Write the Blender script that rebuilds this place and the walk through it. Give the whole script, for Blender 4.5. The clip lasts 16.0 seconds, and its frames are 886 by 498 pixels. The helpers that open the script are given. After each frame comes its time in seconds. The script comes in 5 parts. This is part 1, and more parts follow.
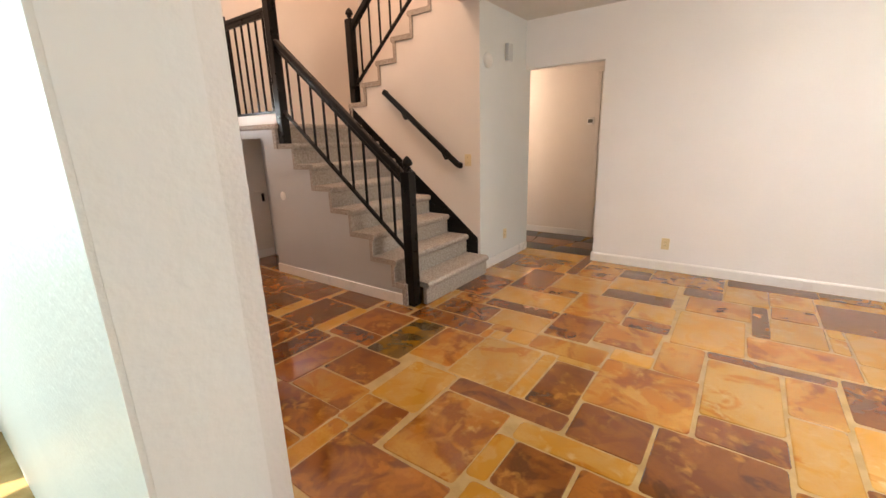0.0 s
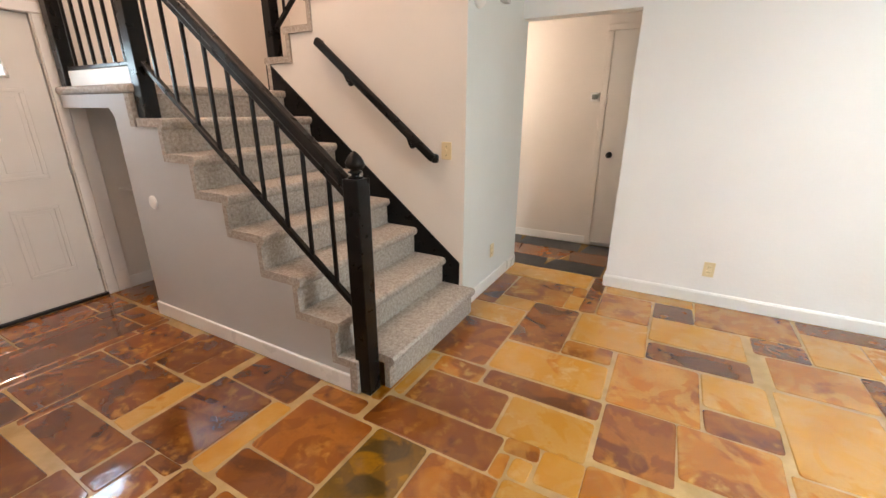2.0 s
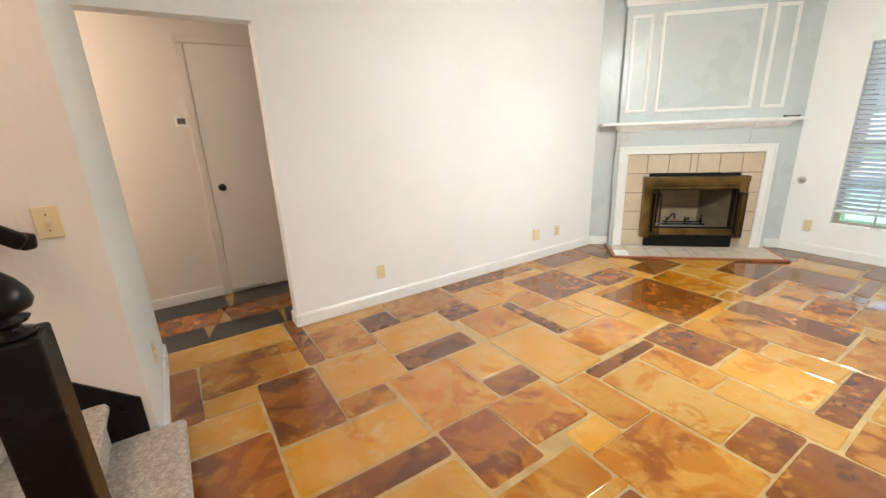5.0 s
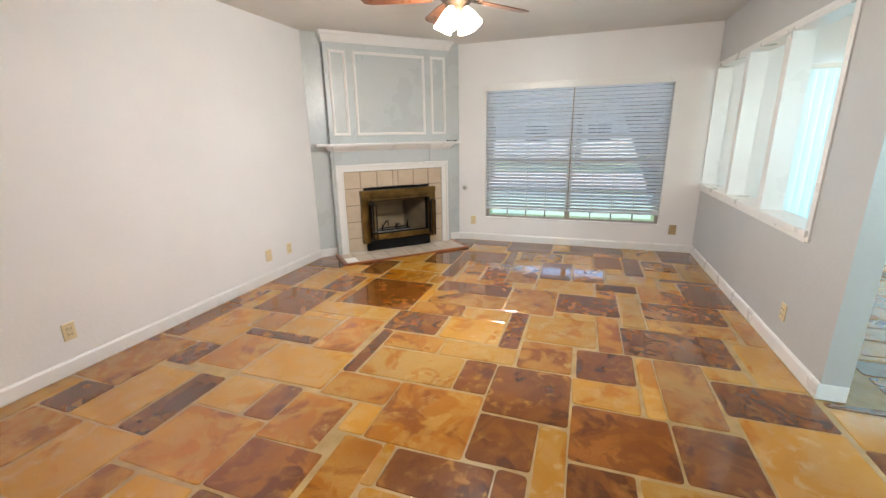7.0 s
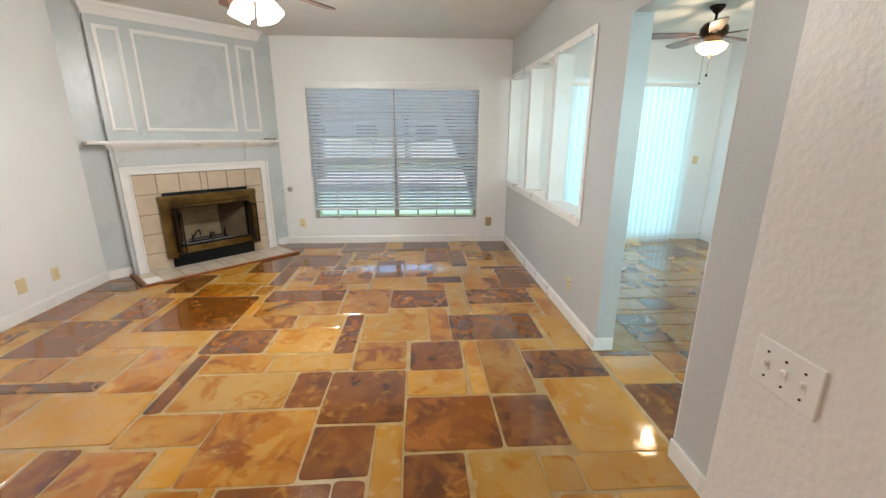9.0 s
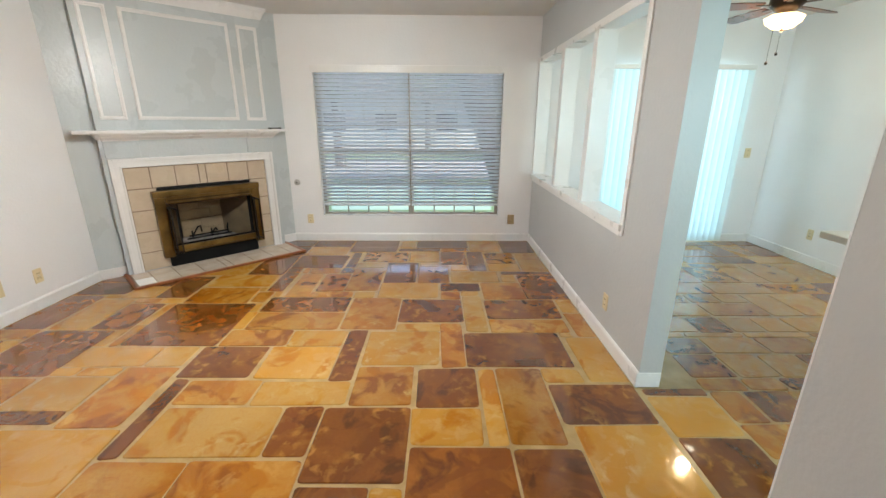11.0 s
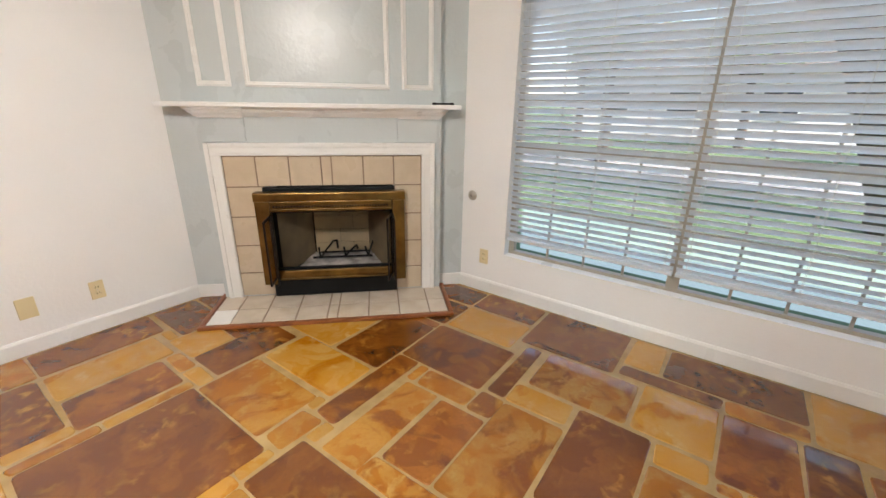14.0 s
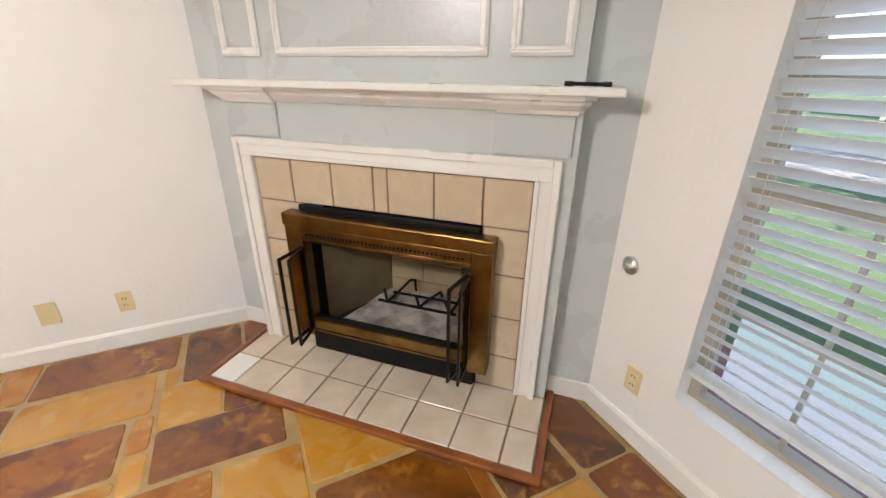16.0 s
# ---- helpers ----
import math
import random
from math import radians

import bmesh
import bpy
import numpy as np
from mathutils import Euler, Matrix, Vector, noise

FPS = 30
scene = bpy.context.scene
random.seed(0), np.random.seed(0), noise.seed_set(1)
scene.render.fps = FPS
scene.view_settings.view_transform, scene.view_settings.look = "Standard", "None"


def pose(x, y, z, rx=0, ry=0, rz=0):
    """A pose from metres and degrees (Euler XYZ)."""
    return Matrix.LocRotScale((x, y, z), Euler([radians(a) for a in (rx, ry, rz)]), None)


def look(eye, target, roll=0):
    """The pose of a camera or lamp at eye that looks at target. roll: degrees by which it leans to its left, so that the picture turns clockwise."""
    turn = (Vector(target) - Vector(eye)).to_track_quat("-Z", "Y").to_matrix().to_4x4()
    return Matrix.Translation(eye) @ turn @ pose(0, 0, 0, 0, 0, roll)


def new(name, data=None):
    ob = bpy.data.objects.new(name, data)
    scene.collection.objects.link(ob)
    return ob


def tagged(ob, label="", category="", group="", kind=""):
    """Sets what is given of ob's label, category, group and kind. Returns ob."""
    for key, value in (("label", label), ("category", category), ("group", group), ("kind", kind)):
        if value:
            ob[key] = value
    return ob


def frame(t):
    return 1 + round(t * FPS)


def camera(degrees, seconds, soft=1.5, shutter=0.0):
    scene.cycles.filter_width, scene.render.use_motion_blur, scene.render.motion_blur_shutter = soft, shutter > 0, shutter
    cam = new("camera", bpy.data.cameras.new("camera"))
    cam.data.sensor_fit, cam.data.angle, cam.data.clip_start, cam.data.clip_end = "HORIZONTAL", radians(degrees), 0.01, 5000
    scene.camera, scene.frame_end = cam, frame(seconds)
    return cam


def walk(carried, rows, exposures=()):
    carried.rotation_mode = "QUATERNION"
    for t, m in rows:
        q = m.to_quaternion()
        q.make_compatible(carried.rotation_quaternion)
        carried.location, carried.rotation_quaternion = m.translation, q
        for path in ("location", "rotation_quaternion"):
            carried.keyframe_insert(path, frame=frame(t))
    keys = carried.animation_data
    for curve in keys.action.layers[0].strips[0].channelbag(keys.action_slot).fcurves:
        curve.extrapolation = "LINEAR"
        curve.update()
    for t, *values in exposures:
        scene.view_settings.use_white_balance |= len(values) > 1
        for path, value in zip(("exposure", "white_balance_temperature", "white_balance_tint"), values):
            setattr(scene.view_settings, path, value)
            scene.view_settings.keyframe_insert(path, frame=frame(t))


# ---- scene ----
cam = camera(94.3, 16.0)
PATH = [
    (0, (0.545, 0.585, 1.395), (-0.599, 2.143, 0.882), -1.6),
    (0.5, (0.378, 0.893, 1.451), (-0.789, 2.418, 0.889), -0.4),
    (1, (0.101, 1.171, 1.456), (-1.018, 2.717, 0.857), 0.4),
    (1.5, (-0.135, 1.451, 1.442), (-1.213, 3.018, 0.823), 0.2),
    (2, (-0.406, 1.687, 1.456), (-1.321, 3.345, 0.814), 0.2),
    (2.5, (-0.644, 1.836, 1.464), (-1.33, 3.6, 0.819), 0.3),
    (3, (-0.829, 2.004, 1.438), (-1.206, 3.861, 0.797), -0.2),
    (3.5, (-0.994, 2.081, 1.431), (-1.04, 3.975, 0.791), -0.8),
    (4, (-1.211, 2.114, 1.436), (-0.865, 3.982, 0.809), -1.6),
    (4.5, (-1.289, 2.181, 1.451), (-0.603, 3.957, 0.84), -2.2),
    (4.7, (-1.328, 2.197, 1.47), (-0.496, 3.915, 0.872), -2.3),
    (6.8, (-1.585, 2.154, 1.492), (0.203, 2.874, 0.957), -1.0),
    (7, (-1.578, 2.138, 1.489), (0.245, 2.764, 0.958), -1.0),
    (7.5, (-1.57, 2.119, 1.491), (0.312, 2.534, 0.958), -1.0),
    (8, (-1.565, 2.094, 1.496), (0.354, 2.268, 0.96), -0.7),
    (8.5, (-1.556, 2.062, 1.498), (0.371, 2.029, 0.963), -0.3),
    (8.7, (-1.55, 2.049, 1.497), (0.374, 1.936, 0.963), -0.0),
    (10.8, (-1.159, 2.0, 1.5), (0.749, 1.908, 0.908), 0.6),
    (11, (-1.056, 1.976, 1.514), (0.853, 1.953, 0.919), 0.3),
    (11.5, (-0.697, 1.94, 1.487), (1.206, 2.076, 0.885), -0.0),
    (12, (-0.242, 1.908, 1.48), (1.642, 2.197, 0.872), 0.1),
    (12.5, (0.174, 1.908, 1.47), (2.011, 2.373, 0.831), -0.1),
    (13, (0.648, 2.008, 1.45), (2.422, 2.666, 0.801), 0.4),
    (13.5, (1.093, 2.002, 1.434), (2.758, 2.899, 0.784), 0.5),
    (14, (1.53, 2.115, 1.434), (3.056, 3.219, 0.761), 0.9),
    (14.5, (1.877, 2.252, 1.468), (3.269, 3.5, 0.757), 1.0),
    (15, (2.255, 2.395, 1.488), (3.489, 3.769, 0.72), 0.9),
    (15.5, (2.557, 2.59, 1.47), (3.631, 4.082, 0.684), 0.9),
    (16, (2.884, 2.77, 1.463), (3.681, 4.42, 0.661), 0.6),
]
walk(cam, [(t, look(eye, target, roll)) for t, eye, target, roll in PATH],
     [(0, 1.72, 6900, 14), (1, 1.84, 6350, 10), (1.5, 1.96, 6250, 9), (2.5, 2.09, 5800, 3), (3.5, 2.08, 5950, 4), (4.7, 2.05, 6150, 4), (6.8, 1.6, 6300, 11), (8.7, 1.47, 6250, 9), (11, 1.49, 6200, 8), (13, 1.53, 6550, 12), (16, 1.68, 6600, 13)])

# ---- light ----
EAST = 4.185      # inner face of the window wall
NORTH = 5.29      # inner face of the long white wall
SOUTH = 0.785     # living-room face of the grey wall
WEST = -4.335     # inner face of the front-door wall
CEIL = 2.66

world = bpy.data.worlds.new("world")
scene.world = world
world.use_nodes = True
sky = world.node_tree.nodes.new("ShaderNodeTexSky")
sky.sky_type, sky.sun_disc = "NISHITA", False
sky.sun_elevation, sky.sun_rotation = radians(53), radians(208)
world.node_tree.links.new(sky.outputs[0], world.node_tree.nodes["Background"].inputs[0])
world.node_tree.nodes["Background"].inputs[1].default_value = 0.15
sun_lamp = bpy.data.lights.new("sun", "SUN")
sun_lamp.energy, sun_lamp.angle, sun_lamp.color = 4.2, radians(0.5), (1.0, 0.95, 0.87)
new("sun", sun_lamp).matrix_world = look((0, 0, 30), (3.5, 6.6, 20))


def area(name, eye, target, width, height, watts, color):
    lamp = bpy.data.lights.new(name, "AREA")
    lamp.shape, lamp.size, lamp.size_y, lamp.energy, lamp.color = "RECTANGLE", width, height, watts, color
    ob = new(name, lamp)
    ob.matrix_world = look(eye, target)
    return ob


def bulb_lamp(name, place, watts, color, radius):
    lamp = bpy.data.lights.new(name, "POINT")
    lamp.energy, lamp.color, lamp.shadow_soft_size = watts, color, radius
    ob = new(name, lamp)
    ob.location = place
    return ob


FAN = (1.37, 3.02)
bulb_lamp("fan_light", (FAN[0], FAN[1], 2.18), 22, (0.97, 0.975, 0.965), 0.12)
shade_glow = area("fan_shade_light", (FAN[0], FAN[1], 2.165), (FAN[0], FAN[1] + 0.001, 0), 0.2, 0.2, 11, (0.97, 0.975, 0.965))
shade_glow.data.shape = "DISK"
bulb_lamp("dining_fan_light", (2.62, -0.8, 2.16), 6, (1.0, 0.80, 0.55), 0.07)
bulb_lamp("stairwell_light", (-3.0, 2.9, 4.55), 41, (1.0, 0.66, 0.48), 0.10)
bulb_lamp("hall_light", (-3.0, 5.9, 2.35), 14, (1.0, 0.76, 0.60), 0.10)
area("slider_daylight", (4.165, -0.85, 1.1), (0, -0.85, 1.1), 1.62, 2.0, 17, (0.46, 0.82, 1.0))
# added lamp in an unseen kitchen window, brightens the dining room and pier
area("kitchen_fill_light", (-2.44, -0.9, 1.55), (0, -0.9, 1.5), 1.2, 1.1, 27, (0.66, 0.96, 1.0))
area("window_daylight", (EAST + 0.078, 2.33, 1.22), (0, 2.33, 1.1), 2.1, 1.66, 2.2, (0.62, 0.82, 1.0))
area("fanlight_daylight", (WEST - 0.12, 2.57, 1.79), (0, 2.57, 1.75), 0.60, 0.32, 2.2, (0.80, 0.92, 1.0))

# ---- materials ----


def material(name, base, rough=0.5, metal=0.0, var=0.12, scale=6.0, bump=0.0, bump_scale=80.0, other=None, coat=0.0, detail=6.0, contrast=(0.35, 0.65)):
    """A surface with two scales of variation: broad patches and fine grain."""
    m = bpy.data.materials.new(name)
    m.use_nodes = True
    t = m.node_tree
    n, l = t.nodes, t.links
    b = n["Principled BSDF"]
    b.inputs["Roughness"].default_value, b.inputs["Metallic"].default_value = rough, metal
    b.inputs["Coat Weight"].default_value = coat
    b.inputs["Coat Roughness"].default_value = 0.08
    co = n.new("ShaderNodeTexCoord")
    a = n.new("ShaderNodeTexNoise")
    a.inputs["Scale"].default_value, a.inputs["Detail"].default_value = scale, detail
    l.new(co.outputs["Object"], a.inputs["Vector"])
    ramp = n.new("ShaderNodeMapRange")
    ramp.inputs[1].default_value, ramp.inputs[2].default_value = contrast
    l.new(a.outputs["Fac"], ramp.inputs[0])
    mix = n.new("ShaderNodeMix")
    mix.data_type = "RGBA"
    o = other if other else tuple(c * (1 - var) for c in base)
    mix.inputs[6].default_value, mix.inputs[7].default_value = (*base, 1), (*o, 1)
    l.new(ramp.outputs[0], mix.inputs[0])
    l.new(mix.outputs[2], b.inputs["Base Color"])
    rr = n.new("ShaderNodeMapRange")
    rr.inputs[3].default_value, rr.inputs[4].default_value = max(0.03, rough - 0.06), min(1, rough + 0.08)
    l.new(a.outputs["Fac"], rr.inputs[0])
    l.new(rr.outputs[0], b.inputs["Roughness"])
    if bump:
        f = n.new("ShaderNodeTexNoise")
        f.inputs["Scale"].default_value, f.inputs["Detail"].default_value = bump_scale, 3.0
        l.new(co.outputs["Object"], f.inputs["Vector"])
        bp = n.new("ShaderNodeBump")
        bp.inputs["Strength"].default_value, bp.inputs["Distance"].default_value = bump, 0.004
        l.new(f.outputs["Fac"], bp.inputs["Height"])
        l.new(bp.outputs["Normal"], b.inputs["Normal"])
    return m


def glow(name, color, strength):
    m = bpy.data.materials.new(name)
    m.use_nodes = True
    b = m.node_tree.nodes["Principled BSDF"]
    b.inputs["Base Color"].default_value = (*color, 1)
    b.inputs["Emission Color"].default_value = (*color, 1)
    b.inputs["Emission Strength"].default_value = strength
    return m


def glass(name, tint=(1, 1, 1), rough=0.0):
    m = bpy.data.materials.new(name)
    m.use_nodes = True
    b = m.node_tree.nodes["Principled BSDF"]
    b.inputs["Base Color"].default_value = (*tint, 1)
    b.inputs["Transmission Weight"].default_value = 1.0
    b.inputs["Roughness"].default_value, b.inputs["IOR"].default_value = rough, 1.05
    return m


WHITE_WALL = material("white_wall_paint", (0.84, 0.83, 0.825), 0.43, var=0.03, scale=2.0, bump=0.35, bump_scale=45)
TEXTURED = material("knockdown_plaster", (0.79, 0.775, 0.755), 0.38, var=0.04, scale=2.0, bump=0.55, bump_scale=55)
ENTRY_WALL = material("entry_wall_paint", (0.74, 0.70, 0.65), 0.42, var=0.03, scale=2.0, bump=0.35, bump_scale=45)
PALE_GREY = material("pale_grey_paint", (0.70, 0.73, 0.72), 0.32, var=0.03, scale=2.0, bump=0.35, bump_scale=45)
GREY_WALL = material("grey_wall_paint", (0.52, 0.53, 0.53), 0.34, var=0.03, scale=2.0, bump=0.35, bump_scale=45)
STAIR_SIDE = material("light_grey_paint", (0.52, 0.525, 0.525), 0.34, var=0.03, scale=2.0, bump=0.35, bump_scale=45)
BREAST = material("grey_breast_paint", (0.54, 0.58, 0.585), 0.27, var=0.02, scale=3.0, bump=0.5, bump_scale=38)
CEILING = material("ceiling_paint", (0.72, 0.70, 0.66), 0.8, var=0.04, scale=3.0, bump=0.5, bump_scale=120)
TRIM = material("white_trim_paint", (0.82, 0.81, 0.79), 0.28, var=0.03, scale=5.0)
BLACK = material("black_stained_wood", (0.0065, 0.0055, 0.005), 0.28, var=0.4, scale=14.0, bump=0.15, bump_scale=60)
CARPET = material("grey_carpet", (0.52, 0.47, 0.41), 0.95, scale=52.0, other=(0.24, 0.205, 0.175), bump=1.0, bump_scale=190, detail=10.0, contrast=(0.40, 0.61))
BLACK.node_tree.nodes["Principled BSDF"].inputs["Specular IOR Level"].default_value = 0.22
for paint in (WHITE_WALL, ENTRY_WALL, TEXTURED):
    paint.node_tree.nodes["Principled BSDF"].inputs["Specular IOR Level"].default_value = 0.3
CARPET.node_tree.nodes["Noise Texture"].inputs["Roughness"].default_value = 0.85
CREAM = material("cream_plastic", (0.72, 0.60, 0.36), 0.35, var=0.05)
PLASTIC = material("white_plastic", (0.82, 0.82, 0.80), 0.35, var=0.03)
DARK_METAL = material("dark_bronze", (0.02, 0.017, 0.015), 0.35, 0.6, var=0.3)
NICKEL = material("satin_nickel", (0.62, 0.60, 0.56), 0.28, 1.0, var=0.1)
GROUT = material("tan_grout", (0.45, 0.305, 0.125), 0.16, scale=9.0, other=(0.34, 0.22, 0.085), bump=0.5, bump_scale=60)

# ---- building helpers ----


def box_bm(x0, x1, y0, y1, z0, z1, bevel=0.0, seg=2):
    bm = bmesh.new()
    bmesh.ops.create_cube(bm, size=1)
    bmesh.ops.scale(bm, vec=(x1 - x0, y1 - y0, z1 - z0), verts=bm.verts)
    bmesh.ops.translate(bm, vec=((x0 + x1) / 2, (y0 + y1) / 2, (z0 + z1) / 2), verts=bm.verts)
    if bevel:
        bmesh.ops.bevel(bm, geom=bm.edges[:], offset=bevel, segments=seg, affect="EDGES", profile=0.5)
    return bm


def join(*bms):
    out = bms[0]
    for b in bms[1:]:
        tmp = bpy.data.meshes.new("tmp")
        b.to_mesh(tmp)
        out.from_mesh(tmp)
        bpy.data.meshes.remove(tmp)
        b.free()
    return out


def part(name, bm, mat, parent=None, label="", smooth=False):
    """Links a bmesh as one mesh object, under parent if one is given."""
    me = bpy.data.meshes.new(name)
    bm.to_mesh(me)
    bm.free()
    me.materials.append(mat)
    if smooth:
        for p in me.polygons:
            p.use_smooth = True
    ob = new(name, me)
    if parent:
        ob.parent = parent
    if label:
        ob["label"] = label
    return ob


def thing(name, m, label, category, group="", kind=""):
    e = new(name)
    e.matrix_basis = m
    return tagged(e, label, category, group, kind)


def structure(name, bm, mat, label, category="wall"):
    return tagged(part(name, bm, mat), label, category, "", "structure")


def prism(points, z0, z1):
    """An upright prism over a plan polygon."""
    bm = bmesh.new()
    f = bm.faces.new([bm.verts.new((x, y, z0)) for x, y in points])
    r = bmesh.ops.extrude_face_region(bm, geom=[f])
    bmesh.ops.translate(bm, vec=(0, 0, z1 - z0), verts=[v for v in r["geom"] if isinstance(v, bmesh.types.BMVert)])
    bmesh.ops.recalc_face_normals(bm, faces=bm.faces)
    return bm


def extrude_profile(points, a, b, axis="x"):
    """A profile in the plane across the axis, run from a to b. x: points are (y, z); y: points are (x, z)."""
    bm = bmesh.new()
    place = (lambda p: (a, p[0], p[1])) if axis == "x" else (lambda p: (p[0], a, p[1]))
    f = bm.faces.new([bm.verts.new(place(p)) for p in points])
    r = bmesh.ops.extrude_face_region(bm, geom=[f])
    d = (b - a, 0, 0) if axis == "x" else (0, b - a, 0)
    bmesh.ops.translate(bm, vec=d, verts=[v for v in r["geom"] if isinstance(v, bmesh.types.BMVert)])
    bmesh.ops.recalc_face_normals(bm, faces=bm.faces)
    return bm


def lathe(profile, steps=20):
    """A turned body about z from (radius, height) pairs."""
    bm = bmesh.new()
    rings = []
    for r, z in profile:
        rings.append([bm.verts.new((r * math.cos(2 * math.pi * i / steps), r * math.sin(2 * math.pi * i / steps), z)) for i in range(steps)] if r > 1e-5 else [bm.verts.new((0, 0, z))])
    for p, q in zip(rings, rings[1:]):
        for i in range(steps):
            j = (i + 1) % steps
            vs = [p[i % len(p)], p[j % len(p)], q[j % len(q)], q[i % len(q)]]
            vs = list(dict.fromkeys(vs))
            if len(vs) > 2:
                bm.faces.new(vs)
    for ring, flip in ((rings[0], True), (rings[-1], False)):
        if len(ring) > 1:
            bm.faces.new(ring[::-1] if flip else ring)
    bmesh.ops.recalc_face_normals(bm, faces=bm.faces)
    return bm


def bar(a, b, w, h, bevel=0.0):
    """A straight bar of section w (sideways) x h (upwards) from a to b."""
    a, b = Vector(a), Vector(b)
    length = (b - a).length
    bm = box_bm(-w / 2, w / 2, -h / 2, h / 2, 0, length, bevel)
    d = (b - a).normalized()
    side = d.cross(Vector((0, 0, 1)))
    side = Vector((1, 0, 0)) if side.length < 1e-4 else side.normalized()
    up = side.cross(d).normalized()
    m = Matrix((side, up, d)).transposed().to_4x4()
    m.translation = a
    bmesh.ops.transform(bm, matrix=m, verts=bm.verts)
    return bm


def tube(points, r, sides=8):
    """A round rod through the points."""
    bms = []
    for p, q in zip(points, points[1:]):
        p, q = Vector(p), Vector(q)
        bm = bmesh.new()
        bmesh.ops.create_cone(bm, cap_ends=True, segments=sides, radius1=r, radius2=r, depth=(q - p).length + r)
        m = (q - p).to_track_quat("Z", "Y").to_matrix().to_4x4()
        m.translation = (p + q) / 2
        bmesh.ops.transform(bm, matrix=m, verts=bm.verts)
        bms.append(bm)
    return join(*bms)


def moved(bm, m):
    bmesh.ops.transform(bm, matrix=m, verts=bm.verts)
    return bm


# ---- structure ----
T = 0.13
structure("floor", box_bm(WEST - 0.3, EAST + T, -4.6, 7.0, -0.3, -0.004), GROUT, "tan grout bed of the stone floor", "floor")
# living room
structure("wall_north", join(box_bm(-0.77, 2.9, NORTH, NORTH + T, 0, CEIL + 0.25), box_bm(2.9, EAST + T, NORTH, NORTH + T, 0, CEIL + 0.25),
                             box_bm(-1.66, -0.77, NORTH, NORTH + T, 2.155, CEIL + 0.25)), WHITE_WALL, "white painted plaster wall with hall opening", "wall")
WIN = (1.20, 3.46, 0.33, 2.11)
structure("wall_east", join(box_bm(EAST, EAST + T, SOUTH, WIN[0], 0, CEIL + 0.25), box_bm(EAST, EAST + T, WIN[1], NORTH, 0, CEIL + 0.25),
                            box_bm(EAST, EAST + T, WIN[0], WIN[1], 0, WIN[2]), box_bm(EAST, EAST + T, WIN[0], WIN[1], WIN[3], CEIL + 0.25)),
          WHITE_WALL, "white painted wall around the wide window", "wall")
PASS = (1.52, 4.16, 0.86, 2.19)
structure("wall_south", join(box_bm(1.045, PASS[0], SOUTH - T, SOUTH, 0, CEIL + 0.25), box_bm(PASS[0], EAST, SOUTH - T, SOUTH, 0, PASS[2]),
                             box_bm(PASS[0], EAST, SOUTH - T, SOUTH, PASS[3], CEIL + 0.25), box_bm(PASS[1], EAST, SOUTH - T, SOUTH, PASS[2], PASS[3]),
                             box_bm(0.031, 1.045, SOUTH - T, SOUTH, 2.175, CEIL + 0.25)),
          GREY_WALL, "grey painted partition with a long pass-through", "wall")
structure("wall_stub", box_bm(-2.4, 0.03, SOUTH - T + 0.045, SOUTH + 0.045, 0, CEIL + 0.25), GREY_WALL, "grey painted stub beside the dining opening")
structure("wall_stub_plaster", box_bm(-2.4, 0.0365, SOUTH - T + 0.037, SOUTH - T + 0.0445, 0, CEIL), TEXTURED, "white textured plaster on the kitchen side of the stub")
structure("wall_switch", join(box_bm(-0.65 - T, -0.65, SOUTH + 0.0455, 1.24, 0, 5.2), box_bm(WEST - T, -0.65 - T, 1.24 - T, 1.24, 0, 5.2)),
          TEXTURED, "white textured plaster wall of the entry", "wall")
# entry and stairwell
structure("wall_west", join(box_bm(WEST - T, WEST, 1.24, 2.13, 0, 5.2), box_bm(WEST - T, WEST, 3.06, 5.42, 0, 5.2), box_bm(WEST - T, WEST, 2.13, 3.06, 2.06, 5.2)),
          ENTRY_WALL, "white painted wall around the front door", "wall")
structure("wall_stairwell", box_bm(WEST, -0.72, NORTH + 0.02, NORTH + T - 0.01, CEIL + 0.25, 5.2), ENTRY_WALL, "painted stairwell wall above the hall")
structure("wall_landing", box_bm(WEST, -3.52, NORTH + 0.02, NORTH + T - 0.01, 0, CEIL + 0.25), ENTRY_WALL, "painted wall behind the stair landing")
structure("wall_stair_back", box_bm(-3.519, -1.701, NORTH + 0.02, NORTH + T - 0.01, 0, CEIL + 0.249), ENTRY_WALL, "painted wall behind the upper flight")
structure("wall_upper_east", box_bm(-0.72 - T, -0.72, 1.241, NORTH + 0.02, CEIL + 0.26, 5.2), ENTRY_WALL, "painted wall over the living-room edge")
structure("ceiling_upper", box_bm(WEST - T, -0.72, 1.1, 5.5, 5.2, 5.3), CEILING, "white stairwell ceiling", "ceiling")
structure("ceiling", join(box_bm(-1.86, EAST, 1.24, NORTH, CEIL, CEIL + 0.25), box_bm(-0.65, EAST, SOUTH, 1.24, CEIL, CEIL + 0.25)), CEILING, "off-white textured living-room ceiling", "ceiling")
# unseen roof decks, added so their overhangs block sun at window and fanlight
structure("roof", box_bm(-0.6, EAST + T + 0.85, -2.6, 6.9, CEIL + 0.26, CEIL + 0.42), CEILING, "unseen roof deck with eave, added to keep sun off the window", "roof")
structure("roof_upper_sunshade", box_bm(WEST - 1.7, -0.6, -0.4, 6.0, 5.31, 5.45), CEILING, "unseen roof deck with overhang, added to keep sun off the fanlight", "roof")
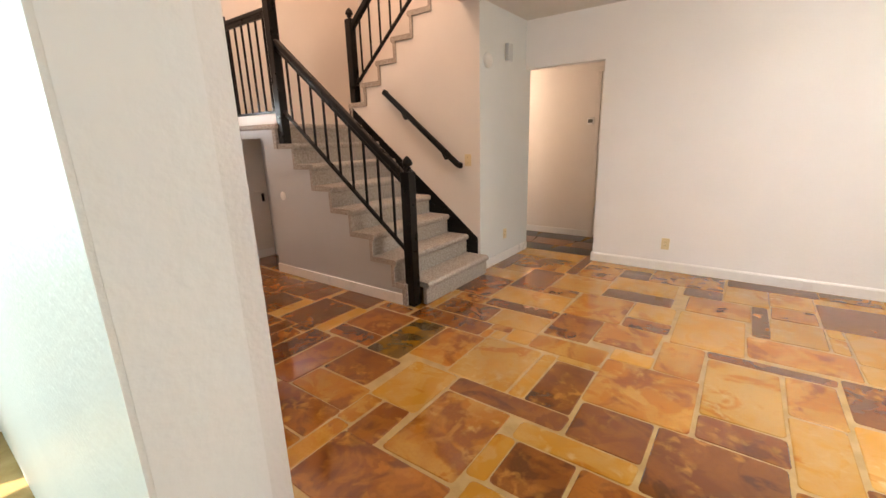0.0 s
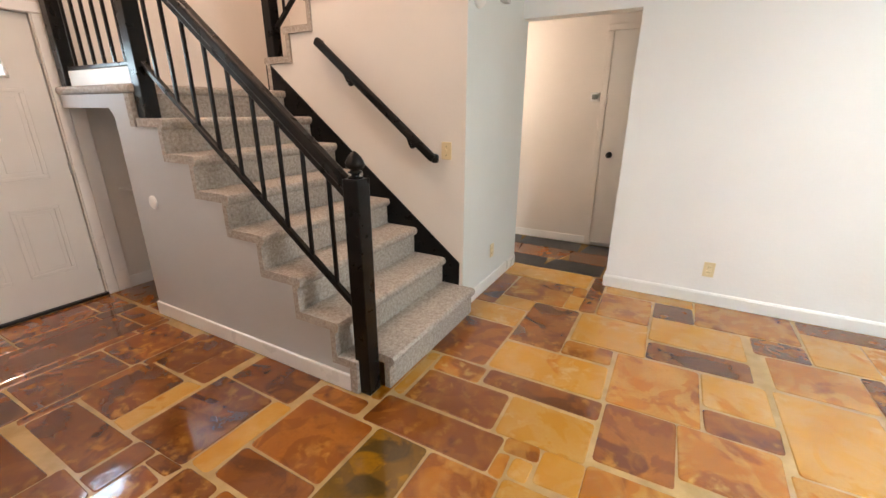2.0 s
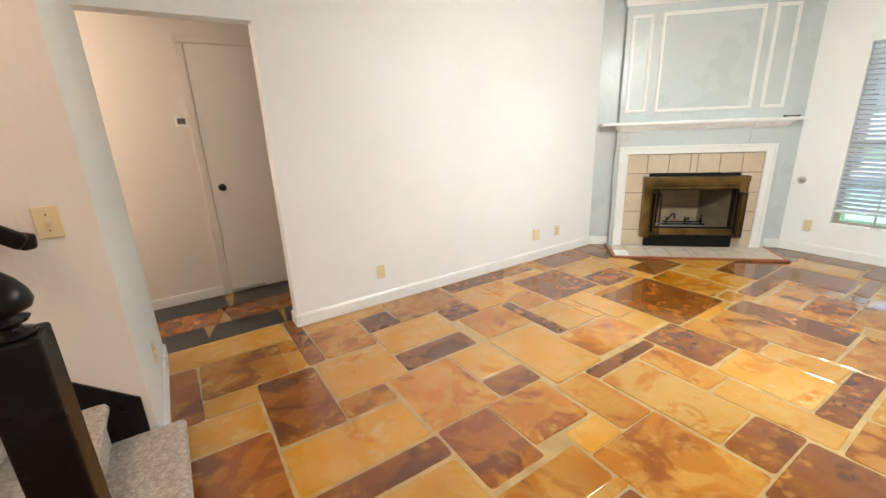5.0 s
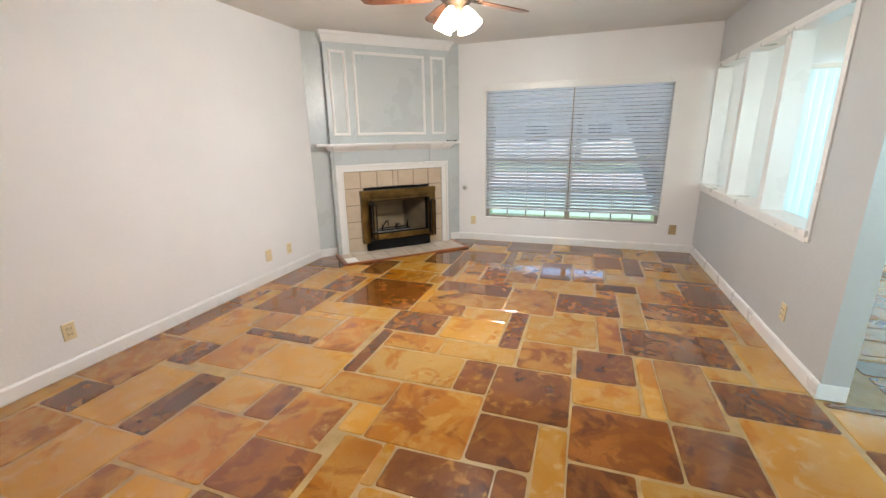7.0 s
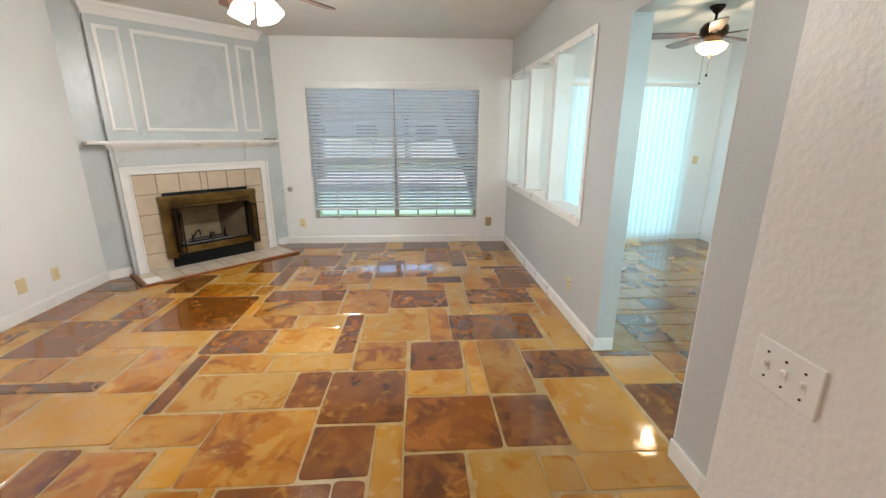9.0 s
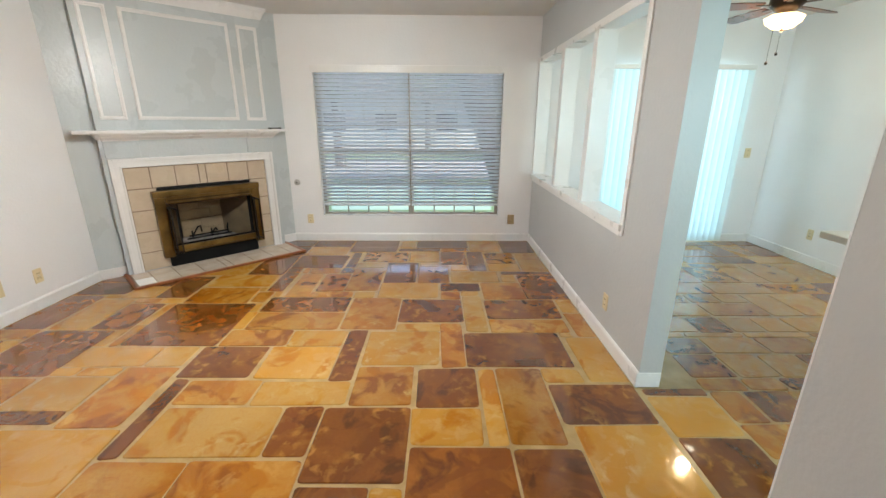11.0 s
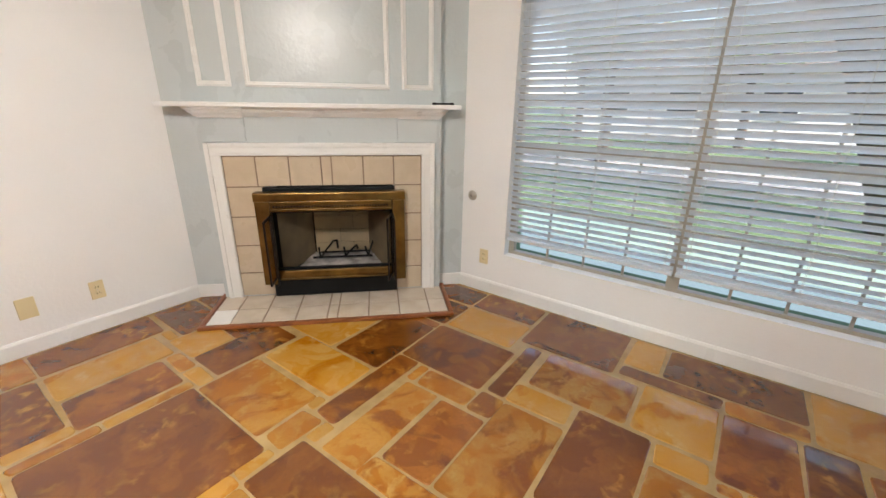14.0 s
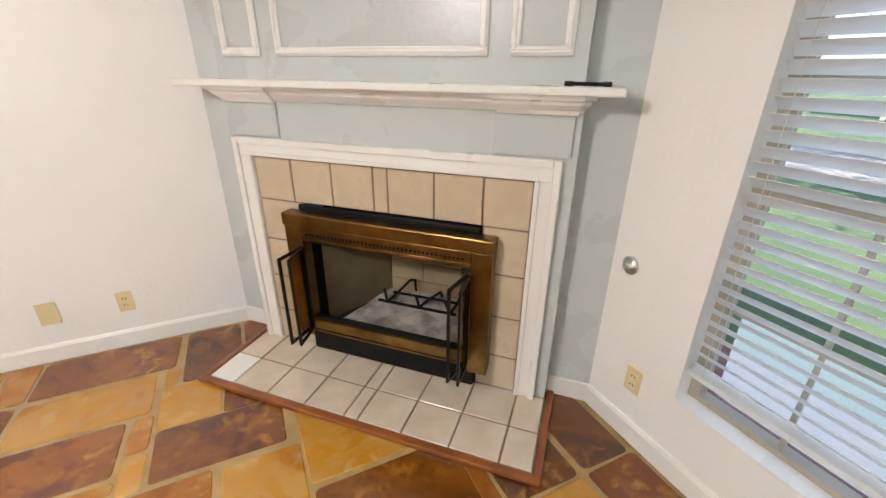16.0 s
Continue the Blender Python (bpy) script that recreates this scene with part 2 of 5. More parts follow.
# hall
structure("wall_hall", join(box_bm(-3.5, 1.2, 6.42, 6.42 + T, 0, 2.7)), ENTRY_WALL, "beige painted hall wall", "wall")
structure("wall_hall_ends", join(box_bm(-3.5, -3.4, NORTH + T, 6.42, 0, 2.7), box_bm(1.1, 1.2, NORTH + T, 6.42, 0, 2.7)), ENTRY_WALL, "beige painted end walls of the hall")
structure("ceiling_hall", box_bm(-3.5, 1.2, NORTH + T, 6.42, 2.5, 2.6), CEILING, "white hall ceiling", "ceiling")
# dining room
structure("wall_dining_south", box_bm(-2.4, EAST + T, -2.15 - T, -2.15, 0, CEIL + 0.25), WHITE_WALL, "white painted dining-room wall")
structure("wall_dining_west", join(box_bm(-2.4 - T, -2.4, -2.15, -1.5, 0, CEIL + 0.25), box_bm(-2.4 - T, -2.4, -0.3, 1.11, 0, CEIL + 0.25), box_bm(-2.4 - T, -2.4, -1.5, -0.3, 0, 1.0), box_bm(-2.4 - T, -2.4, -1.5, -0.3, 2.1, CEIL + 0.25)), WHITE_WALL, "white painted kitchen wall")
structure("wall_dining_east", extrude_profile([(-2.15, 0), (-1.70, 0), (-1.70, 2.08), (0.02, 2.08), (0.02, 0), (SOUTH, 0), (SOUTH, CEIL + 0.25), (-2.15, CEIL + 0.25)], EAST, EAST + T, "x"), WHITE_WALL, "white painted wall around the sliding door")
structure("ceiling_dining", join(box_bm(-2.4, EAST, -2.15, SOUTH - T, CEIL, CEIL + 0.1)), CEILING, "white dining-room ceiling", "ceiling")
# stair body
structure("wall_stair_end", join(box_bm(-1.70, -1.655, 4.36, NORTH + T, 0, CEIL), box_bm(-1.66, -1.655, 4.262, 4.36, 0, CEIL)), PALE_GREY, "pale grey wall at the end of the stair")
structure("baseboard_north", extrude_profile([(NORTH, 0), (NORTH - 0.016, 0), (NORTH - 0.016, 0.085), (NORTH - 0.008, 0.10), (NORTH, 0.10)], -0.78, 2.75, "x"), TRIM, "white painted baseboard", "baseboard")
structure("baseboard_opening", box_bm(-0.786, -0.77, NORTH - 0.016, NORTH + T, 0, 0.095, 0.004), TRIM, "white painted baseboard return", "baseboard")
structure("baseboard_east", extrude_profile([(EAST, 0), (EAST - 0.016, 0), (EAST - 0.016, 0.085), (EAST - 0.008, 0.10), (EAST, 0.10)], SOUTH, 3.85, "y"), TRIM, "white painted baseboard", "baseboard")
structure("baseboard_south", extrude_profile([(SOUTH, 0), (SOUTH + 0.016, 0), (SOUTH + 0.016, 0.085), (SOUTH + 0.008, 0.10), (SOUTH, 0.10)], 1.03, EAST - 0.017, "x"), TRIM, "white painted baseboard", "baseboard")
structure("baseboard_pier", box_bm(1.029, 1.045, SOUTH - T, SOUTH + 0.016, 0, 0.097, 0.004), TRIM, "white painted baseboard return", "baseboard")
structure("baseboard_stub", box_bm(-0.65, 0.037, SOUTH + 0.046, SOUTH + 0.062, 0, 0.10, 0.004), TRIM, "white painted baseboard", "baseboard")
structure("baseboard_switch_wall", box_bm(WEST, -0.65, 1.24, 1.256, 0, 0.10, 0.004), TRIM, "white painted baseboard", "baseboard")
structure("baseboard_stair_side", box_bm(-3.61, -1.746, 3.082, 3.10, 0, 0.10, 0.005), TRIM, "white painted baseboard", "baseboard")
structure("baseboard_stair_end", box_bm(-1.655, -1.638, 4.27, NORTH + T - 0.02, 0, 0.10, 0.005), TRIM, "white painted baseboard", "baseboard")
structure("baseboard_west", join(box_bm(WEST, WEST + 0.016, 1.30, 2.06, 0, 0.10, 0.004), box_bm(WEST, WEST + 0.016, 3.13, 3.49, 0, 0.10, 0.004)), TRIM, "white painted baseboard", "baseboard")
structure("baseboard_hall", box_bm(-3.4, -1.12, 6.405, 6.42, 0, 0.09, 0.004), TRIM, "white painted baseboard", "baseboard")
structure("baseboard_dining", join(box_bm(-2.4, EAST, -2.15, -2.135, 0, 0.10), box_bm(EAST - 0.015, EAST, -2.13, -1.72, 0, 0.10)), TRIM, "white painted baseboard", "baseboard")
# darker grey paint here puts the recess's shade into the wall colour
structure("wall_alcove", join(box_bm(WEST, -3.55, 3.50, 3.56, 0, 1.5), box_bm(-3.61, -3.55, 3.16, 3.50, 0, 1.40)), GREY_WALL, "recess wall under the landing, shade put into its grey colour")
structure("trim_pier", box_bm(1.036, 1.045, SOUTH - T - 0.001, SOUTH + 0.001, 0.097, 2.175), GREY_WALL, "grey painted end of the partition", "trim")
structure("trim_stub", box_bm(0.03, 0.037, SOUTH - T + 0.044, SOUTH + 0.046, 0.10, 2.175), WHITE_WALL, "white painted end of the grey partition", "trim")

# ---- staircase ----
RISE, GO, FOOT = 0.20, 0.25, -1.575
UP_RISE, UP_FOOT = 0.21, -3.50


def step_band(xn, z, down, go, rise, drop=0.036):
    """The side shape of one carpeted step: a nosing, a tread and a riser. down is +1 if the flight falls towards +x."""
    pts = [(0.0, -rise - 0.05), (0.0, -0.062), (0.016, -0.055), (0.028, -0.04), (0.03, -0.02), (0.02, -0.004), (0.0, 0.0),
           (-go + 0.001, 0.0), (-go + 0.001, -0.05), (-drop, -0.05), (-drop, -rise - 0.05)]
    return [(xn + down * a, z + b) for a, b in pts]


stairs = thing("staircase", pose(FOOT, 3.6, 0), "grey-carpeted staircase with a turned landing", "staircase")
base = Matrix.Translation((-FOOT, -3.6, 0))


def stair_part(name, bm, mat, label="", smooth=False):
    return part(name, moved(bm, base), mat, stairs, label, smooth)


for k in range(1, 8):
    front = extrude_profile(step_band(FOOT - GO * (k - 1), RISE * k, 1, GO, RISE), 3.213 if k == 1 else 3.083, 4.248, "y")
    if k == 1:
        front = join(front, box_bm(FOOT - GO + 0.001, -1.692, 3.083, 3.213, RISE - 0.052, RISE, 0.006), box_bm(-1.745, -1.692, 3.083, 3.213, 0, RISE - 0.0525, 0.006))
    stair_part("step", front, CARPET)
stair_part("riser", box_bm(-3.405, -3.35, 3.083, 4.248, 1.35, 1.545), CARPET)
stair_part("landing", box_bm(WEST + 0.002, -3.322, 3.083, NORTH + 0.02, 1.548, 1.60, 0.018, 3), CARPET)
for j in range(1, 12):
    stair_part("step", extrude_profile(step_band(UP_FOOT + GO * (j - 1), 1.65 + UP_RISE * j, -1, GO, UP_RISE), 4.245, NORTH + 0.01, "y"), CARPET)
# filled bodies below the carpet
side = [(-1.742, 0.0), (-1.742, RISE - 0.050)]
for k in range(1, 8):
    x = FOOT - GO * k - 0.033
    side += [(x, RISE * k - 0.048), (x, RISE * (k + 1) - 0.056)]
side += [(WEST + 0.002, 1.546), (WEST + 0.002, 1.46), (-3.66, 1.46), (-3.61, 1.40), (-3.61, 0.0)]
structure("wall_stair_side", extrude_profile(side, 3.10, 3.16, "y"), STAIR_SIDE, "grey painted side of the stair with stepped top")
inner = [(-3.545, 0.0), (-1.66, 0.0), (-1.66, 1.65 + UP_RISE * 8 - 0.06)]
for j in range(7, 0, -1):
    x = UP_FOOT + GO * j + 0.033
    inner += [(x, 1.65 + UP_RISE * (j + 1) - 0.056), (x, 1.65 + UP_RISE * j - 0.052)]
inner += [(UP_FOOT - 0.0, 1.65 + UP_RISE - 0.056)]
structure("wall_stair_inner", extrude_profile(inner, 4.262, 4.36, "y"), ENTRY_WALL, "cream painted wall between the two flights")
stair_part("skirt_board", extrude_profile([(-3.52, 1.84), (-1.685, 0.372), (-1.685, 0.19), (-1.86, 0.19), (-3.52, 1.50)], 4.250, 4.261, "y"), BLACK, "black painted skirt board")

railing = thing("stair_railing", pose(FOOT, 3.15, 0), "black wooden stair railing with acorn newels", "railing")
rail_base = Matrix.Translation((-FOOT, -3.15, 0))


def rail_part(name, bm, label="", smooth=False, mat=BLACK):
    return part(name, moved(bm, rail_base), mat, railing, label, smooth)


FINIAL = [(0.036, 0.0), (0.036, 0.006), (0.02, 0.012), (0.018, 0.02), (0.03, 0.025), (0.034, 0.031), (0.022, 0.037), (0.022, 0.041), (0.04, 0.048), (0.045, 0.06), (0.041, 0.078), (0.03, 0.098), (0.016, 0.114), (0.005, 0.122), (0.0, 0.124)]


def newel(x, y, z0, z1, half=0.045):
    rail_part("newel_post", moved(box_bm(-half, half, -half, half, z0, z1, 0.006), Matrix.Translation((x, y, 0))))
    rail_part("finial", moved(lathe(FINIAL, 24), Matrix.Translation((x, y, z1))), "glossy black acorn finial", True)


newel(-1.672, 3.148, 0.0, 1.156)
newel(-3.30, 3.155, 1.40, 2.75)
newel(-4.22, 3.150, 1.60, 2.73)
newel(-3.45, 4.300, 1.86, 2.79)


def slope(x):
    return 1.108 - 0.8 * (x + 1.68)


rail_part("handrail", join(bar((-3.27, 3.16, slope(-3.27) - 0.03), (-1.66, 3.16, slope(-1.66) - 0.03), 0.062, 0.055, 0.014), bar((-3.27, 3.16, slope(-3.27) - 0.075), (-1.66, 3.16, slope(-1.66) - 0.075), 0.036, 0.05, 0.006)))
rail_part("lower_rail", bar((-3.27, 3.16, 1.715), (-1.66, 3.16, 0.425), 0.03, 0.03, 0.004))
for i in range(9):
    x = -3.14 + 0.161 * i
    rail_part("baluster", box_bm(x - 0.0095, x + 0.0095, 3.151, 3.169, 0.425 - 0.801 * (x + 1.66), slope(x) - 0.08, 0.002, 1))
rail_part("handrail", join(bar((-4.18, 3.15, 2.635), (-3.33, 3.15, 2.635), 0.062, 0.05, 0.014), bar((-4.18, 3.15, 2.595), (-3.33, 3.15, 2.595), 0.034, 0.04, 0.005)))
rail_part("lower_rail", bar((-4.18, 3.15, 1.715), (-3.33, 3.15, 1.715), 0.03, 0.025, 0.004))
rail_part("toe_board", box_bm(-4.175, -3.345, 3.13, 3.165, 1.60, 1.70, 0.004), "cream painted toe board", mat=ENTRY_WALL)
for i in range(6):
    x = -4.075 + 0.13 * i
    rail_part("baluster", box_bm(x - 0.0095, x + 0.0095, 3.141, 3.159, 1.715, 2.59, 0.002, 1))
rail_part("handrail", bar((-3.42, 4.30, 2.70), (-1.05, 4.30, 2.70 + 0.84 * 2.37), 0.06, 0.07, 0.014))
rail_part("lower_rail", bar((-3.42, 4.30, 2.06), (-1.05, 4.30, 2.06 + 0.84 * 2.37), 0.03, 0.03, 0.004))
for i in range(12):
    x = -3.29 + 0.16 * i
    rail_part("baluster", box_bm(x - 0.0095, x + 0.0095, 4.291, 4.309, 2.06 + 0.84 * (x + 3.42), 2.69 + 0.84 * (x + 3.42), 0.002, 1))

wall_rail = thing("wall_handrail", pose(-2.36, 4.2, 1.5), "black wooden handrail on wall brackets", "handrail")
wb = Matrix.Translation((2.36, -4.2, -1.5))
part("rail", moved(join(bar((-2.87, 4.185, 1.94), (-1.86, 4.185, 1.13), 0.045, 0.06, 0.016), bar((-2.885, 4.19, 1.94), (-2.84, 4.225, 1.91), 0.05, 0.06, 0.014), bar((-1.845, 4.19, 1.13), (-1.885, 4.225, 1.14), 0.05, 0.06, 0.014)), wb), BLACK, wall_rail)
for x in (-2.62, -2.08):
    z = 1.13 - 0.802 * (x + 1.86)
    part("bracket", moved(join(tube([(x, 4.262, z - 0.09), (x, 4.22, z - 0.085), (x, 4.188, z - 0.03)], 0.008), moved(lathe([(0.03, 0), (0.03, 0.006), (0.012, 0.012), (0, 0.013)], 14), Matrix.Translation((x, 4.262, z - 0.09)) @ pose(0, 0, 0, 90))), wb), DARK_METAL, wall_rail, "dark metal bracket")

# ---- doors ----


def ring(x0, x1, z0, z1, w, depth, y):
    """A flat moulding frame in the x-z plane, standing proud towards -y."""
    return join(box_bm(x0, x1, y - depth, y, z1 - w, z1, 0.004, 1), box_bm(x0, x1, y - depth, y, z0, z0 + w, 0.004, 1),
                box_bm(x0, x0 + w, y - depth, y, z0 + w, z1 - w, 0.004, 1), box_bm(x1 - w, x1, y - depth, y, z0 + w, z1 - w, 0.004, 1))


def fanlight_slab(width, height, cx, z0, a, b, thick):
    """A door leaf, in the x-z plane, with a half-round hole whose flat side lies at z0."""
    bm = box_bm(0, width, -thick / 2, thick / 2, 0, z0)
    n = 24
    arc, out = [], []
    for i in range(n + 1):
        t = math.pi * i / n
        c, s = math.cos(t), math.sin(t)
        arc.append((cx + a * c, z0 + b * s))
        k = min((width - cx) / c if c > 1e-6 else 1e9, -cx / c if c < -1e-6 else 1e9, (height - z0) / s if s > 1e-6 else 1e9)
        out.append((cx + k * c, z0 + k * s))
    for y, flip in ((-thick / 2, False), (thick / 2, True)):
        for i in range(n):
            q = [bm.verts.new((p[0], y, p[1])) for p in (arc[i], out[i], out[i + 1], arc[i + 1])]
            bm.faces.new(q[::-1] if flip else q)
    for line in (arc, out):
        for p, q in zip(line, line[1:]):
            bm.faces.new([bm.verts.new((p[0], -thick / 2, p[1])), bm.verts.new((q[0], -thick / 2, q[1])), bm.verts.new((q[0], thick / 2, q[1])), bm.verts.new((p[0], thick / 2, p[1]))])
    # corner fillers beside the rays that meet the top edge
    corners = [(0, height), (width, height)]
    for cxn, cz in corners:
        side_p = [p for p in out if abs(p[0] - cxn) < 1e-4]
        top_p = [p for p in out if abs(p[1] - height) < 1e-4]
        sp = max(side_p, key=lambda p: p[1])
        tp = min(top_p, key=lambda p: abs(p[0] - cxn))
        for y in (-thick / 2, thick / 2):
            bm.faces.new([bm.verts.new((sp[0], y, sp[1])), bm.verts.new((cxn, y, cz)), bm.verts.new((tp[0], y, tp[1]))])
    bmesh.ops.recalc_face_normals(bm, faces=bm.faces)
    return bm


DOOR_PAINT = material("white_door_paint", (0.76, 0.74, 0.70), 0.36, var=0.03, scale=4.0)
PANE = glass("clear_pane")
# local x runs towards +y of the world, local -y faces the room
entry_door = tagged(thing("door_1", pose(WEST - 0.03, 2.14, 0.012, 0, 0, 90), "white panelled front door with half-round fanlight", "door"), kind="structure")
part("leaf", fanlight_slab(0.91, 2.04, 0.43, 1.645, 0.275, 0.265, 0.045), DOOR_PAINT, entry_door)
part("fanlight_pane", extrude_profile([(0.43 + 0.285 * math.cos(math.pi * i / 20), 1.64 + 0.275 * math.sin(math.pi * i / 20)) for i in range(21)], -0.003, 0.003, "y"), PANE, entry_door, "bright half-round glass pane").visible_shadow = False
arc = [(0.43 + 0.29 * math.cos(math.pi * i / 20), -0.024, 1.645 + 0.28 * math.sin(math.pi * i / 20)) for i in range(21)]
part("fanlight_frame", join(tube(arc, 0.013, 6), tube([arc[0], arc[-1]], 0.013, 6)), TRIM, entry_door)
for x0 in (0.14, 0.51):
    for z0, z1 in ((0.965, 1.575), (0.26, 0.775)):
        part("panel", ring(x0, x0 + 0.27, z0, z1, 0.03, 0.0045, -0.0225), DOOR_PAINT, entry_door)
        part("panel", box_bm(x0 + 0.055, x0 + 0.215, -0.026, -0.0225, z0 + 0.055, z1 - 0.055, 0.003, 1), DOOR_PAINT, entry_door)
KNOB = [(0.032, 0), (0.032, 0.006), (0.012, 0.012), (0.011, 0.03), (0.024, 0.038), (0.029, 0.052), (0.022, 0.064), (0, 0.067)]
BOLT = [(0.03, 0), (0.031, 0.014), (0.026, 0.022), (0, 0.023)]
part("deadbolt", moved(lathe(BOLT), Matrix.Translation((0.07, -0.0225, 0.975)) @ pose(0, 0, 0, 90)), DARK_METAL, entry_door, "dark bronze deadbolt", True)
part("knob", moved(lathe(KNOB), Matrix.Translation((0.075, -0.0225, 0.835)) @ pose(0, 0, 0, 90)), DARK_METAL, entry_door, "dark bronze door knob", True)
part("door_guard", join(moved(lathe([(0.022, 0), (0.022, 0.012), (0.012, 0.03), (0, 0.034)]), Matrix.Translation((0.045, -0.0225, 1.585)) @ pose(0, 0, 0, 90)), box_bm(0.0, 0.06, -0.045, -0.03, 1.572, 1.598, 0.006)), NICKEL, entry_door, "nickel swing guard", True)
for z in (1.78, 1.02, 0.25):
    part("hinge", box_bm(0.905, 0.92, -0.034, -0.02, z - 0.045, z + 0.045, 0.004), NICKEL, entry_door, "satin nickel hinge")
part("threshold", box_bm(-0.01, 0.93, -0.05, 0.03, -0.012, 0.012, 0.005), DARK_METAL, entry_door)
structure("jamb_front_door", join(box_bm(WEST - T, WEST - 0.056, 2.131, 2.158, 0, 2.03), box_bm(WEST - T, WEST - 0.056, 3.032, 3.059, 0, 2.03), box_bm(WEST - T, WEST - 0.056, 2.131, 3.059, 2.03, 2.059)), TRIM, "white painted front-door jamb", "trim")
structure("trim_front_door", join(box_bm(WEST, WEST + 0.02, 2.055, 2.125, 0, 2.06, 0.005), box_bm(WEST, WEST + 0.02, 3.066, 3.135, 0, 2.06, 0.005), box_bm(WEST, WEST + 0.02, 2.055, 3.135, 2.062, 2.13, 0.005)), TRIM, "white painted front-door casing", "trim")

hall_door = tagged(thing("door_2", pose(-1.10, 6.415, 0.01), "white flush hall door, closed", "door"), kind="structure")
part("leaf", box_bm(0.0, 0.76, -0.012, 0.0, 0.0, 2.18, 0.003), DOOR_PAINT, hall_door)
part("knob", moved(lathe(KNOB), Matrix.Translation((0.085, -0.012, 1.0)) @ pose(0, 0, 0, 90)), DARK_METAL, hall_door, "dark bronze door knob", True)
part("door_sweep", box_bm(0.005, 0.30, -0.03, -0.012, 0.0, 0.035, 0.004), NICKEL, hall_door, "grey metal door sweep")
structure("trim_hall_door", join(box_bm(-1.165, -1.107, 6.40, 6.42, 0, 2.19, 0.004), box_bm(-1.165, -0.28, 6.40, 6.42, 2.193, 2.25, 0.004), box_bm(-0.335, -0.28, 6.40, 6.42, 0, 2.19, 0.004)), ENTRY_WALL, "painted casing of the hall door", "trim")
structure("trim_recess", box_bm(WEST, WEST + 0.02, 3.137, 3.235, 0, 1.455, 0.004), TRIM, "white painted casing in the stair recess", "trim")
lever = thing("door_lever", pose(WEST, 3.415, 0.83, 0, 0, 90), "small cream lever handle in the stair recess", "handle")
part("lever_arm", join(tube([(0, 0, 0), (0, -0.05, 0), (-0.10, -0.05, 0.01)], 0.012), moved(lathe([(0.028, 0), (0.028, 0.006), (0, 0.008)], 14), pose(0, 0, 0, 90))), ENTRY_WALL, lever)
part("latch_plate", box_bm(0.0, 0.022, -0.03, 0, -0.12, -0.02, 0.004), DARK_METAL, lever, "dark latch plate")
stop = thing("door_bumper", pose(-3.37, 3.10, 0.87), "round white wall bumper", "door stop")
part("disc", moved(lathe([(0.045, 0), (0.045, 0.006), (0.036, 0.012), (0, 0.010)], 22), pose(0, 0, 0, 90)), PLASTIC, stop, "", True)

# ---- window and blinds ----
FRAME = material("bronze_window_frame", (0.42, 0.37, 0.30), 0.45, 0.1, var=0.1)
y0, y1, z0, z1 = WIN
window = tagged(thing("window_1", pose(EAST + 0.10, y0, z0, 0, 0, 90), "wide double window with tan frame and muntins", "window"), kind="structure")
W, Hh = y1 - y0, z1 - z0
part("window_frame", join(box_bm(0.0, 0.04, -0.02, 0.03, 0, Hh), box_bm(W - 0.04, W, -0.02, 0.03, 0, Hh), box_bm(0.04, W - 0.04, -0.02, 0.03, 0, 0.035), box_bm(0.04, W - 0.04, -0.02, 0.03, Hh - 0.04, Hh)), FRAME, window)
part("mullion", box_bm(W / 2 - 0.035, W / 2 + 0.035, -0.022, 0.03, 0.035, Hh - 0.04), FRAME, window)
for a, b in ((0.04, W / 2 - 0.035), (W / 2 + 0.035, W - 0.04)):
    part("meeting_rail", box_bm(a, b, -0.015, 0.025, 0.78, 0.83), FRAME, window)
    for i in (1, 2, 3):
        x = a + (b - a) * i / 4
        part("muntin", box_bm(x - 0.008, x + 0.008, 0.0, 0.012, 0.035, Hh - 0.04), FRAME, window)
    for z in (0.40, 1.13, 1.43):
        part("muntin", box_bm(a, b, 0.001, 0.011, z - 0.008, z + 0.008), FRAME, window)
    part("pane", box_bm(a, b, 0.004, 0.008, 0.035, Hh - 0.04), PANE, window).visible_shadow = False
structure("window_sill", box_bm(EAST - 0.004, EAST + 0.08, y0, y1, z0, z0 + 0.012), TRIM, "white painted window stool", "sill")

SLAT = material("white_blind_slat", (0.78, 0.81, 0.85), 0.4, var=0.04, scale=8.0)
sn = SLAT.node_tree
through_light = sn.nodes.new("ShaderNodeBsdfTranslucent")
through_light.inputs[0].default_value = (0.74, 0.82, 0.93, 1)
both = sn.nodes.new("ShaderNodeMixShader")
both.inputs[0].default_value = 0.155
sn.links.new(sn.nodes["Principled BSDF"].outputs[0], both.inputs[1])
sn.links.new(through_light.outputs[0], both.inputs[2])
sn.links.new(both.outputs[0], sn.nodes["Material Output"].inputs[0])
CORD = material("white_cord", (0.7, 0.7, 0.68), 0.8)


